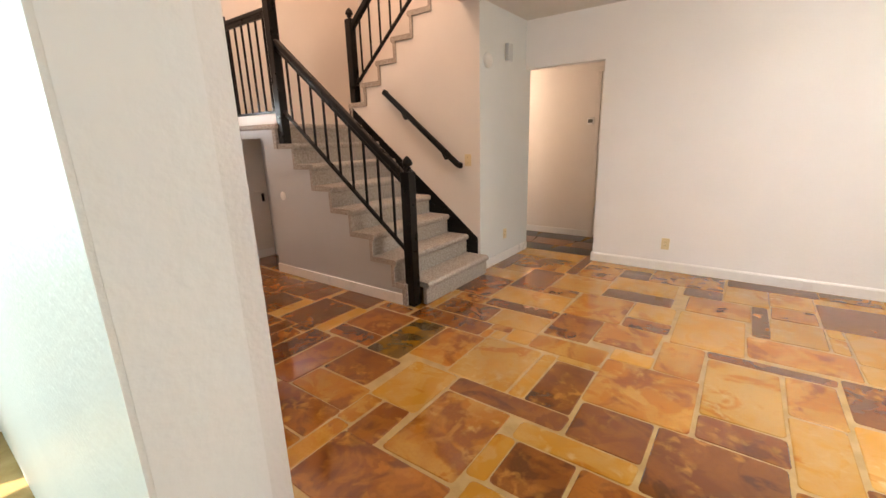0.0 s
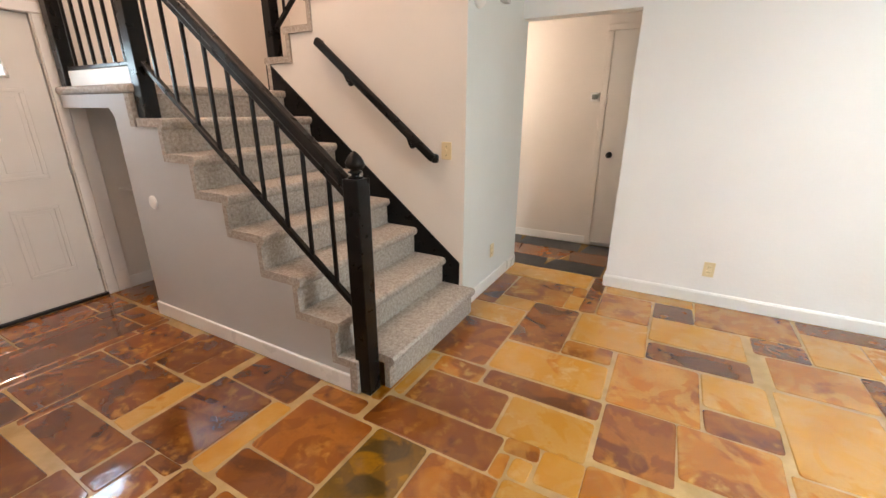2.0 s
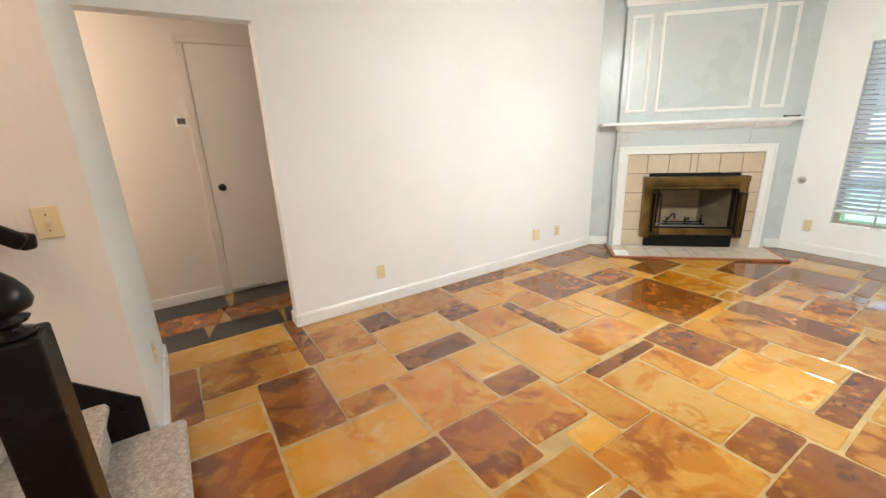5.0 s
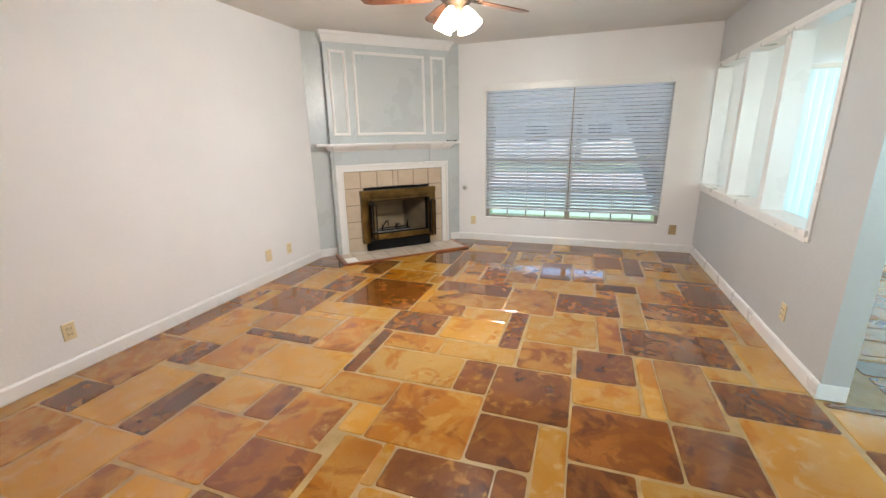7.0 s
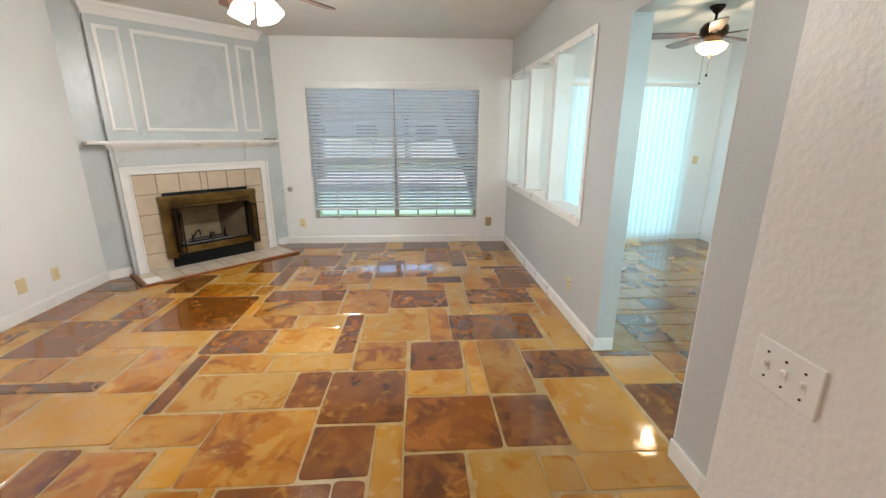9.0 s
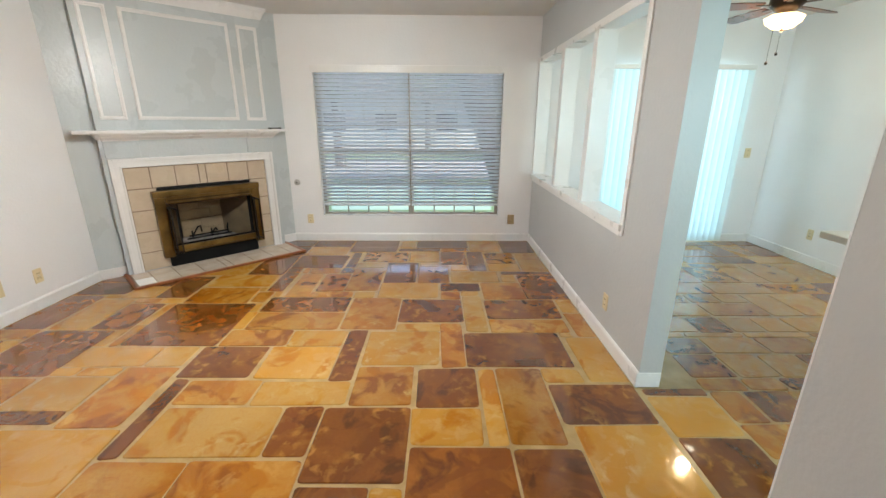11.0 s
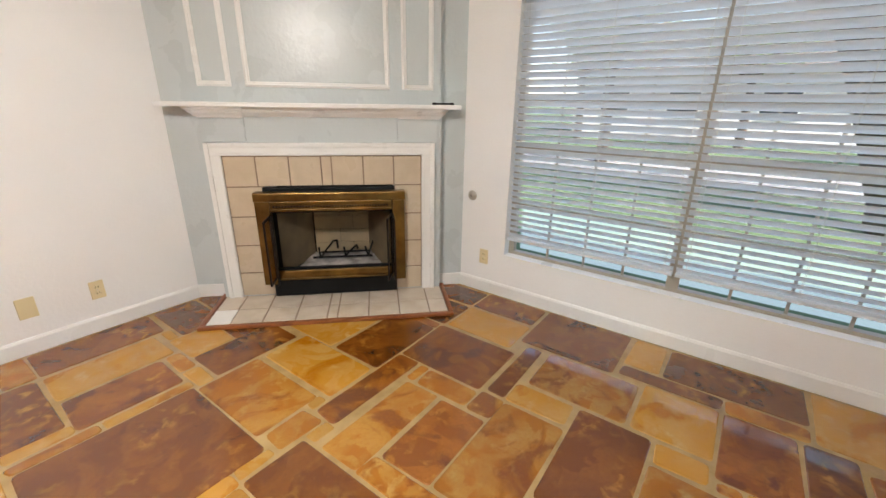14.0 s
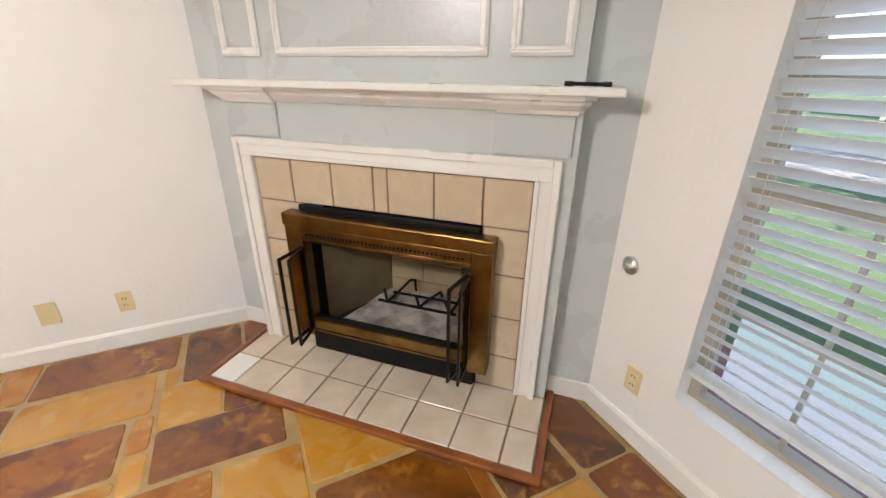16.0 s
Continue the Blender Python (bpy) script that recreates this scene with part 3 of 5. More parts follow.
def slat_bm(length, width, tilt):
    bm = bmesh.new()
    n = 4
    rows = []
    for i in range(n + 1):
        s = -width / 2 + width * i / n
        h = 0.0025 * (1 - (2 * s / width) ** 2)
        rows.append([[bm.verts.new((x, s, h + dz)) for x in (-length / 2, length / 2)] for dz in (0.0, 0.0028)])
    for p, q in zip(rows, rows[1:]):
        bm.faces.new([p[1][0], p[1][1], q[1][1], q[1][0]])
        bm.faces.new([p[0][0], q[0][0], q[0][1], p[0][1]])
        for k in (0, 1):
            bm.faces.new([p[0][k], p[1][k], q[1][k], q[0][k]])
    for r in (rows[0], rows[-1]):
        bm.faces.new([r[0][0], r[0][1], r[1][1], r[1][0]])
    bmesh.ops.recalc_face_normals(bm, faces=bm.faces)
    bmesh.ops.rotate(bm, cent=(0, 0, 0), matrix=Matrix.Rotation(tilt, 3, "X"), verts=bm.verts)
    return bm


def blind(yc, length):
    """A slatted blind; local x runs along the window, local -y faces the room."""
    b = thing("window_blind", pose(EAST + 0.035, yc, z0 + 0.145, 0, 0, 90), "white slatted blind lowered with slats half open", "blind", "window blinds")
    mesh = None
    top = z1 - 0.06 - z0 - 0.145
    count = 36
    for i in range(count):
        z = 0.03 + (top - 0.03) * i / (count - 1)
        if mesh is None:
            ob = part("slat", slat_bm(length, 0.050, radians(44)), SLAT, b)
            mesh = ob.data
        else:
            ob = new("slat", mesh)
            ob.parent = b
        ob.location = (0, 0, z)
        ob.rotation_euler = (radians(random.uniform(-1.5, 1.5)), 0, radians(random.uniform(-0.12, 0.12)))
    part("bottom_rail", box_bm(-length / 2, length / 2, -0.026, 0.026, -0.012, 0.010, 0.004), SLAT, b)
    part("head_rail", box_bm(-length / 2, length / 2, -0.025, 0.03, top + 0.022, top + 0.055), SLAT, b)
    for x in (-length / 2 + 0.05, -0.02, length / 2 - 0.05):
        part("ladder_cord", join(box_bm(x - 0.001, x + 0.001, -0.0225, -0.0215, 0, top + 0.02), box_bm(x - 0.001, x + 0.001, 0.0215, 0.0225, 0, top + 0.02)), CORD, b)


blind((y0 + y1) / 2 - W / 4, W / 2 - 0.016)
blind((y0 + y1) / 2 + W / 4, W / 2 - 0.016)
valance = thing("blind_valance", pose(EAST, (y0 + y1) / 2, z1 - 0.03, 0, 0, 90), "white blind valance across the window head", "valance")
part("board", box_bm(-W / 2 - 0.03, W / 2 + 0.03, -0.018, 0.002, -0.03, 0.055, 0.005), TRIM, valance)

# ---- pass-through trim ----
px0, px1, pz0, pz1 = PASS
passage = tagged(thing("pass_through_frame", pose(px0, SOUTH, pz0), "white wooden frame with two posts in the pass-through", "frame"), kind="structure")
PW, PH = px1 - px0, pz1 - pz0
part("sill", box_bm(-0.02, PW + 0.02, -T - 0.03, 0.03, -0.02, 0.022, 0.005), TRIM, passage)
part("head", box_bm(0, PW, -T - 0.012, 0.012, PH - 0.02, PH + 0.0, 0.003), TRIM, passage)
part("jamb", box_bm(0, 0.02, -T - 0.012, 0.012, 0.022, PH - 0.02, 0.003), TRIM, passage)
part("jamb", box_bm(PW - 0.02, PW, -T - 0.012, 0.012, 0.022, PH - 0.02, 0.003), TRIM, passage)
part("casing", join(box_bm(-0.035, 0.0, 0.0, 0.012, -0.05, PH + 0.035, 0.003), box_bm(0, PW, 0.0, 0.012, PH, PH + 0.035, 0.003), box_bm(0, PW, 0.0, 0.013, -0.06, -0.02, 0.003)), TRIM, passage)
for x in (2.35, 3.20):
    part("post", box_bm(x - px0 - 0.045, x - px0 + 0.045, -T - 0.01, 0.008, 0.022, PH - 0.02, 0.003), TRIM, passage)

# ---- fireplace ----
TILE = material("beige_ceramic_tile", (0.61, 0.505, 0.375), 0.28, scale=7.0, other=(0.54, 0.435, 0.315), bump=0.12, bump_scale=30)
HEARTH_TILE = material("cream_hearth_tile", (0.66, 0.58, 0.48), 0.22, scale=7.0, other=(0.57, 0.48, 0.38), bump=0.12, bump_scale=30)
PATCH_TILE = material("white_patch_tile", (0.80, 0.79, 0.76), 0.35, var=0.04, scale=12.0)
TILE_GROUT = material("brown_tile_grout", (0.29, 0.205, 0.15), 0.8, var=0.25)
BRASS = material("antique_brass", (0.29, 0.185, 0.065), 0.30, 1.0, scale=5.0, other=(0.11, 0.068, 0.026), bump=0.1, bump_scale=90)
SOOT = material("black_enamel", (0.010, 0.010, 0.010), 0.55, var=0.3)
REFRACTORY = material("firebrick_panel", (0.42, 0.32, 0.19), 0.85, scale=5.0, other=(0.30, 0.24, 0.16), bump=0.5, bump_scale=60)
ASH = material("grey_ash_bed", (0.60, 0.57, 0.54), 0.95, scale=9.0, other=(0.22, 0.20, 0.18), bump=1.0, bump_scale=40)
SOOT.node_tree.nodes["Principled BSDF"].inputs["Specular IOR Level"].default_value = 0.15
OAK = material("stained_oak_edge", (0.30, 0.10, 0.03), 0.3, scale=12.0, other=(0.20, 0.06, 0.02))
SMOKED = glass("smoked_glass", (0.72, 0.66, 0.58))
FP = Matrix.Translation((2.745, NORTH, 0)) @ pose(0, 0, 0, 0, 0, -45)
DIAG = 2.036
ob = structure("wall_chimney", extrude_profile([(0, 0), (0.60, 0), (0.60, 0.86), (1.50, 0.86), (1.50, 0), (DIAG, 0), (DIAG, CEIL), (0, CEIL)], 0, 0.08, "y"), BREAST, "grey painted diagonal corner wall")
ob.matrix_basis = FP
for a, b in ((0.0, 0.215), (1.845, DIAG)):
    structure("baseboard_chimney", box_bm(a, b, -0.016, 0, 0, 0.10, 0.004), TRIM, "white painted baseboard", "baseboard").matrix_basis = FP

fire = thing("fireplace", FP, "corner fireplace with white mantel and beige tile surround", "fireplace")
N0 = -0.085
part("breast", extrude_profile([(0.215, 0.02), (0.60, 0.02), (0.60, 0.86), (1.50, 0.86), (1.50, 0.02), (1.845, 0.02), (1.845, 1.36), (0.215, 1.36)], N0, 0, "y"), BREAST, fire, "grey painted chimney breast")
part("overmantel", box_bm(0.225, 1.835, N0, 0, 1.415, CEIL - 0.002), BREAST, fire, "glossy grey painted overmantel")
for a, b in ((0.245, 0.52), (1.53, 1.82)):
    part("pilaster_block", box_bm(a, b, N0 - 0.012, N0, 1.165, 1.36, 0.002, 1), BREAST, fire)
for a, b in ((0.27, 0.478), (0.56, 1.488), (1.568, 1.785)):
    part("panel_moulding", join(ring(a, b, 1.508, 2.47, 0.034, 0.012, N0), ring(a + 0.007, b - 0.007, 1.515, 2.463, 0.014, 0.018, N0)), TRIM, fire, "white picture-frame moulding")


def sweep_shelf(profile, a, b, miter=0.6):
    """A moulding along x whose ends run back at an angle. profile: (outwards, height)."""
    bm = bmesh.new()
    left = [bm.verts.new((a - p * miter, N0 - p, z)) for p, z in profile]
    right = [bm.verts.new((b + p * miter, N0 - p, z)) for p, z in profile]
    lw = [bm.verts.new((a - p * miter, 0, z)) for p, z in profile]
    rw = [bm.verts.new((b + p * miter, 0, z)) for p, z in profile]
    n = len(profile)
    for i in range(n):
        j = (i + 1) % n
        bm.faces.new([left[i], left[j], right[j], right[i]])
        bm.faces.new([lw[i], left[i], left[j], lw[j]]) if profile[i] != profile[j] else None
        bm.faces.new([rw[i], right[i], right[j], rw[j]])
    bmesh.ops.recalc_face_normals(bm, faces=bm.faces)
    return bm


part("mantel_shelf", box_bm(0.04, 1.965, N0 - 0.115, 0, 1.385, 1.415, 0.006), TRIM, fire, "white painted mantel shelf")
part("mantel_moulding", sweep_shelf([(0, 1.325), (0.012, 1.325), (0.02, 1.335), (0.03, 1.34), (0.05, 1.355), (0.055, 1.365), (0.075, 1.372), (0.08, 1.385), (0, 1.385)], 0.225, 1.835), TRIM, fire, "white stepped cornice moulding")
for a, b in ((0.25, 0.515), (1.545, 1.82)):
    part("moulding_break", sweep_shelf([(0.012, 1.318), (0.030, 1.318), (0.038, 1.333), (0.048, 1.338), (0.068, 1.353), (0.073, 1.363), (0.092, 1.370), (0.097, 1.3845), (0.012, 1.3845)], a, b, 0.25), TRIM, fire, "white stepped moulding over the pilaster")
part("crown_moulding", sweep_shelf([(0, CEIL - 0.11), (0.012, CEIL - 0.11), (0.02, CEIL - 0.095), (0.05, CEIL - 0.05), (0.075, CEIL - 0.03), (0.085, CEIL - 0.004), (0, CEIL - 0.004)], 0.225, 1.835), TRIM, fire, "white crown moulding")
SU = (0.25, 1.795, 1.158)
for a, b, c, d in ((SU[0], SU[0] + 0.095, 0.02, SU[2]), (SU[1] - 0.095, SU[1], 0.02, SU[2])):
    leg = part("surround_leg", box_bm(a, b, N0 - 0.02, N0, c, d - 0.085, 0.003), TRIM, fire, "white moulded surround leg")
    part("outer_bead", box_bm(a if a < 1 else b - 0.03, a + 0.03 if a < 1 else b, N0 - 0.034, N0 - 0.02, c, d, 0.004), TRIM, leg)
    part("inner_bead", box_bm(b - 0.02 if a < 1 else a, b if a < 1 else a + 0.02, N0 - 0.028, N0 - 0.02, c, d - 0.085, 0.004), TRIM, leg)
head = part("surround_head", box_bm(SU[0], SU[1], N0 - 0.02, N0, SU[2] - 0.085, SU[2], 0.003), TRIM, fire, "white moulded surround head")
part("outer_bead", box_bm(SU[0] + 0.031, SU[1] - 0.031, N0 - 0.034, N0 - 0.02, SU[2] - 0.03, SU[2], 0.004), TRIM, head)
part("inner_bead", box_bm(SU[0] + 0.08, SU[1] - 0.08, N0 - 0.028, N0 - 0.02, SU[2] - 0.085, SU[2] - 0.066, 0.004), TRIM, head)
part("tile_bed", join(box_bm(0.345, 0.60, N0 - 0.004, N0, 0.03, 1.07), box_bm(1.50, 1.70, N0 - 0.004, N0, 0.03, 1.07), box_bm(0.60, 1.50, N0 - 0.004, N0, 0.86, 1.07)), TILE_GROUT, fire)


def tile(a, b, z_0, z_1, g=0.004):
    part("tile", box_bm(a + g, b - g, N0 - 0.010, N0 - 0.004, z_0 + g, z_1 - g, 0.0025, 1), TILE, fire)


edge = 0.346
for w in (0.21, 0.219, 0.217, 0.071, 0.219, 0.216, 0.2):
    tile(edge, edge + w, 0.858, 1.068)
    edge += w
zt = 0.858
for h in (0.215, 0.215, 0.215, 0.185):
    tile(0.346, 0.60, zt - h, zt)
    tile(1.50, 1.698, zt - h, zt)
    zt -= h
# hearth
part("hearth_slab", box_bm(0.215, 1.85, -0.51, N0, 0.0, 0.016), TILE_GROUT, fire)
EDGES = (0.220, 0.370, 0.577, 0.790, 1.0, 1.070, 1.284, 1.502, 1.716, 1.848)
for a, b in zip(EDGES, EDGES[1:]):
    for d0, d1 in ((-0.51, -0.308), (-0.308, N0)):
        fresh = a < 0.3 and d0 < -0.4
        part("hearth_tile", box_bm(a + 0.004, b - (0.001 if fresh else 0.004), d0 + 0.004, d1 - 0.004, 0.016, 0.0245 if fresh else 0.023, 0.0025, 1), PATCH_TILE if fresh else HEARTH_TILE, fire, "replaced white tile" if fresh else "")
part("oak_edging", join(box_bm(0.18, 1.885, -0.548, -0.512, 0, 0.024, 0.006), box_bm(0.18, 0.213, -0.512, -0.02, 0, 0.024, 0.006), box_bm(1.852, 1.885, -0.512, -0.02, 0, 0.024, 0.006)), OAK, fire, "reddish oak hearth edging")
# insert
part("insert_body", join(box_bm(0.582, 1.50, N0 - 0.03, N0 - 0.012, 0.79, 0.857, 0.01), box_bm(0.60, 0.63, N0 - 0.02, 0.02, 0.16, 0.80), box_bm(1.475, 1.498, N0 - 0.02, 0.02, 0.16, 0.80)), SOOT, fire, "black steel fireplace insert")
part("insert_base", box_bm(0.585, 1.50, N0 - 0.045, N0 - 0.0105, 0.024, 0.165, 0.014), SOOT, fire, "black steel kick panel under the insert")
hood = part("brass_hood", box_bm(0.527, 1.573, N0 - 0.092, N0 - 0.012, 0.765, 0.828, 0.007), BRASS, fire, "antique brass hood of the insert")
part("vent_panel", box_bm(0.631, 1.477, N0 - 0.084, N0 - 0.03, 0.70, 0.7645, 0.004), BRASS, hood)
part("hood_bead", box_bm(0.631, 1.477, N0 - 0.094, N0 - 0.0845, 0.695, 0.712, 0.003), BRASS, hood)
for a, b in ((0.532, 0.63), (1.478, 1.568)):
    part("brass_stile", box_bm(a, b, N0 - 0.084, N0 - 0.012, 0.14, 0.7645, 0.005), BRASS, fire, "antique brass side of the insert frame")
part("brass_sill", join(box_bm(0.631, 1.477, N0 - 0.080, N0 - 0.03, 0.185, 0.245, 0.008), box_bm(0.631, 1.477, N0 - 0.084, N0 - 0.03, 0.172, 0.1845, 0.003)), BRASS, fire, "antique brass bottom rail")
for a, b in ((0.2455, 0.262), (0.68, 0.6945)):
    part("door_track", box_bm(0.631, 1.477, N0 - 0.07, N0 - 0.04, a, b, 0.002), SOOT, fire, "black door track")
for i in range(40):
    x = 0.652 + 0.0201 * i
    part("louvre_slot", box_bm(x, x + 0.012, N0 - 0.0875, N0 - 0.0838, 0.722, 0.736, 0.003, 1), SOOT, fire)
part("firebox", join(box_bm(0.63, 1.475, 0.40, 0.42, 0.15, 0.80), box_bm(0.605, 0.629, -0.02, 0.42, 0.15, 0.80), box_bm(1.476, 1.498, -0.02, 0.42, 0.15, 0.80), box_bm(0.629, 1.476, -0.02, 0.40, 0.775, 0.80), box_bm(0.629, 1.476, -0.08, 0.40, 0.15, 0.17)), SOOT, fire, "sooty metal firebox")
bm = bmesh.new()
for a, b, c, d in ((0.645, 0.83, -0.05, 0.36), (1.462, 1.29, -0.05, 0.36)):
    q = [bm.verts.new((a, c, 0.172)), bm.verts.new((b, d, 0.172)), bm.verts.new((b, d, 0.77)), bm.verts.new((a, c, 0.77))]
    bm.faces.new(q)
bmesh.ops.solidify(bm, geom=bm.faces[:], thickness=0.012)
part("side_panel", bm, REFRACTORY, fire, "tan firebrick side panels")
for r in range(5):
    off = 0.0 if r % 2 else 0.11
    z_0 = 0.175 + 0.116 * r
    for i in range(3):
        a, b = max(0.842, 0.73 + off + 0.32 * i), min(1.288, 0.73 + off + 0.32 * (i + 1) - 0.003)
        if b - a > 0.03:
            part("firebrick", box_bm(a, b, 0.345, 0.36, z_0, z_0 + 0.113, 0.002, 1), REFRACTORY, fire)
bm = bmesh.new()
bmesh.ops.create_grid(bm, x_segments=30, y_segments=16, size=0.5)
for v in bm.verts:
    x, y = v.co.x, v.co.y
    v.co = (1.065 + x * (0.72 - 0.26 * (y + 0.5)), 0.14 + y * 0.42, 0.186 + 0.012 * (noise.noise((x * 5, y * 5, 0)) + 0.4 * noise.noise((x * 17, y * 17, 3))) + 0.02 * (y + 0.5))
part("ash_bed", bm, ASH, fire, "pale grey ash", True)
grate = thing("fire_grate", FP @ Matrix.Translation((1.09, 0.20, 0.196)), "black iron fire grate in the ash", "grate")
part("cross_bar", tube([(-0.25, -0.03, 0.022), (-0.05, -0.035, 0.025), (0.22, -0.03, 0.022)], 0.009), SOOT, grate)
part("cross_bar", tube([(-0.2, 0.07, 0.03), (0.2, 0.075, 0.03)], 0.008), SOOT, grate)
part("grate_bar", tube([(-0.2, -0.05, 0.11), (-0.195, -0.03, 0.02), (-0.17, 0.05, 0.04), (-0.10, 0.09, 0.12), (-0.07, 0.09, 0.125), (-0.065, 0.09, 0.06)], 0.008), SOOT, grate)
part("grate_bar", tube([(0.0, -0.06, 0.11), (0.005, -0.03, 0.025), (0.03, 0.05, 0.035), (0.09, 0.09, 0.075), (0.10, 0.09, 0.05)], 0.008), SOOT, grate)
part("grate_bar", tube([(0.17, -0.06, 0.11), (0.19, -0.035, 0.025), (0.20, 0.04, 0.035), (0.23, 0.09, 0.11)], 0.008), SOOT, grate)


def bifold(side):
    """A half-open pair of glazed leaves; side -1 hangs at the low-x end."""
    x = 0.64 if side < 0 else 1.468
    m = Matrix.Translation((x, N0 - 0.098, 0.20)) @ pose(0, 0, 0, 0, 0, -90 - 12 * side)
    for k, (a, turn) in enumerate(((0.0, 0), (0.0, 14 * side))):
        mm = m @ Matrix.Translation((0, 0.012 * side * k, 0)) @ pose(0, 0, 0, 0, 0, turn)
        d = part("glass_door", moved(join(box_bm(0.0, 0.014, -0.006, 0.006, 0, 0.47, 0.002), box_bm(0.146, 0.16, -0.006, 0.006, 0, 0.47, 0.002), box_bm(0.014, 0.146, -0.006, 0.006, 0, 0.014, 0.002), box_bm(0.014, 0.146, -0.006, 0.006, 0.456, 0.47, 0.002)), mm), DARK_METAL, fire, "smoked glass leaf in a bronze frame")
        part("pane", moved(box_bm(0.014, 0.146, -0.0015, 0.0015, 0.014, 0.456), mm), SMOKED, d)


bifold(-1)
bifold(1)
key = thing("gas_key", FP @ Matrix.Translation((1.845, -0.15, 1.415)), "black gas key lying on the mantel shelf", "key")
part("shaft", join(tube([(-0.06, 0, 0.008), (0.06, 0.0, 0.008)], 0.006), box_bm(-0.075, -0.045, -0.014, 0.014, 0.0, 0.016, 0.004), box_bm(0.048, 0.075, -0.01, 0.01, 0.0, 0.016, 0.004)), DARK_METAL, key)

# ---- switches, outlets and fittings ----


def plate(name, m, w, h, kind, label, category, mat=CREAM):
    """A wall plate; local -y faces the room."""
    e = thing(name, m, label, category)
    part("cover", box_bm(-w / 2, w / 2, -0.007, 0, -h / 2, h / 2, 0.003), mat, e)
    if kind == "outlet":
        for z in (-0.02, 0.02):
            s = part("socket", box_bm(-0.016, 0.016, -0.009, -0.007, z - 0.014, z + 0.014, 0.004), mat, e)
            for x in (-0.007, 0.007):
                part("slot", box_bm(x - 0.0015, x + 0.0015, -0.0097, -0.009, z - 0.004, z + 0.006), SOOT, s)
        part("screw", moved(lathe([(0.003, 0), (0.003, 0.002), (0, 0.002)], 8), Matrix.Translation((0, -0.007, 0)) @ pose(0, 0, 0, 90)), NICKEL, e)
    elif kind:
        for i in range(kind):
            x = (i - (kind - 1) / 2) * 0.046
            part("toggle", join(box_bm(x - 0.005, x + 0.005, -0.016, -0.007, -0.002, 0.01, 0.002), box_bm(x - 0.007, x + 0.007, -0.008, -0.007, -0.013, 0.013)), mat, e)
            for z in (-0.03, 0.03):
                part("screw", moved(lathe([(0.003, 0), (0.003, 0.002), (0, 0.002)], 8), Matrix.Translation((x, -0.007, z)) @ pose(0, 0, 0, 90)), DARK_METAL, e)
    return e


plate("outlet", pose(-0.035, NORTH, 0.286), 0.075, 0.118, "outlet", "cream duplex outlet low on the white wall", "outlet")
plate("blank_plate", pose(1.83, NORTH, 0.28), 0.085, 0.125, 0, "cream blank cover plate on the white wall", "wall plate")
plate("outlet", pose(2.16, NORTH, 0.275), 0.075, 0.118, "outlet", "cream duplex outlet near the fireplace", "outlet")
plate("outlet", pose(EAST, 3.635, 0.292, 0, 0, -90), 0.075, 0.118, "outlet", "cream duplex outlet beside the window", "outlet")
TANPL = material("tan_plastic", (0.42, 0.30, 0.15), 0.4, var=0.05)
plate("outlet", pose(EAST, 1.03, 0.288, 0, 0, -90), 0.085, 0.125, "outlet", "tan cable outlet under the window end", "outlet", TANPL)
plate("outlet", pose(1.61, SOUTH, 0.293, 0, 0, 180), 0.075, 0.118, "outlet", "cream outlet on the grey partition", "outlet")
plate("outlet", pose(-1.655, 4.81, 0.315, 0, 0, 90), 0.07, 0.115, "outlet", "cream outlet on the pale grey stair wall", "outlet")
plate("light_switch", pose(-1.80, 4.262, 1.185), 0.078, 0.12, 1, "cream single switch beside the stair handrail", "switch")
plate("light_switch", pose(-0.80, 1.24, 0.995, 0, 0, 180), 0.165, 0.115, 3, "white triple switch plate on textured wall", "switch", PLASTIC)
plate("light_switch", pose(WEST, 1.965, 0.91, 0, 0, 90), 0.165, 0.115, 3, "cream triple switch beside the front door", "switch")
plate("outlet", pose(-2.156, 6.42, 0.346), 0.07, 0.115, "outlet", "cream outlet low on the hall wall", "outlet")
plate("outlet", pose(3.3, -2.15, 0.33, 0, 0, 180), 0.07, 0.115, "outlet", "cream outlet low on the dining wall", "outlet")
plate("light_switch", pose(EAST, -1.9, 1.15, 0, 0, -90), 0.075, 0.118, 1, "cream switch beside the sliding door", "switch")
stat = thing("thermostat", pose(-1.222, 6.42, 1.585), "small white thermostat with grey display", "thermostat")
part("case", box_bm(-0.045, 0.045, -0.022, 0, -0.045, 0.045, 0.006), PLASTIC, stat)
part("display", box_bm(-0.03, 0.03, -0.024, -0.021, -0.022, 0.024, 0.002), material("grey_lcd", (0.16, 0.16, 0.14), 0.2), stat)
smoke = thing("smoke_detector", pose(-1.655, 4.40, 2.14, 0, 0, 90), "round white smoke detector", "smoke detector")
part("case", moved(lathe([(0.07, 0), (0.072, 0.012), (0.068, 0.02), (0.06, 0.03), (0.035, 0.038), (0, 0.04)], 32), pose(0, 0, 0, 90)), PLASTIC, smoke, "", True)
part("test_button", moved(lathe([(0.012, 0), (0.012, 0.004), (0, 0.005)], 14), Matrix.Translation((0.0, -0.038, -0.02)) @ pose(0, 0, 0, 90)), PLASTIC, smoke)
chime = thing("door_chime", pose(-1.655, 4.82, 2.265, 0, 0, 90), "painted door chime box", "door chime")
part("case", box_bm(-0.05, 0.05, -0.045, 0, -0.085, 0.085, 0.005), GREY_WALL, chime)
valve = thing("gas_valve", pose(EAST, 3.763, 0.763, 0, 0, -90), "round chrome gas valve escutcheon", "valve")
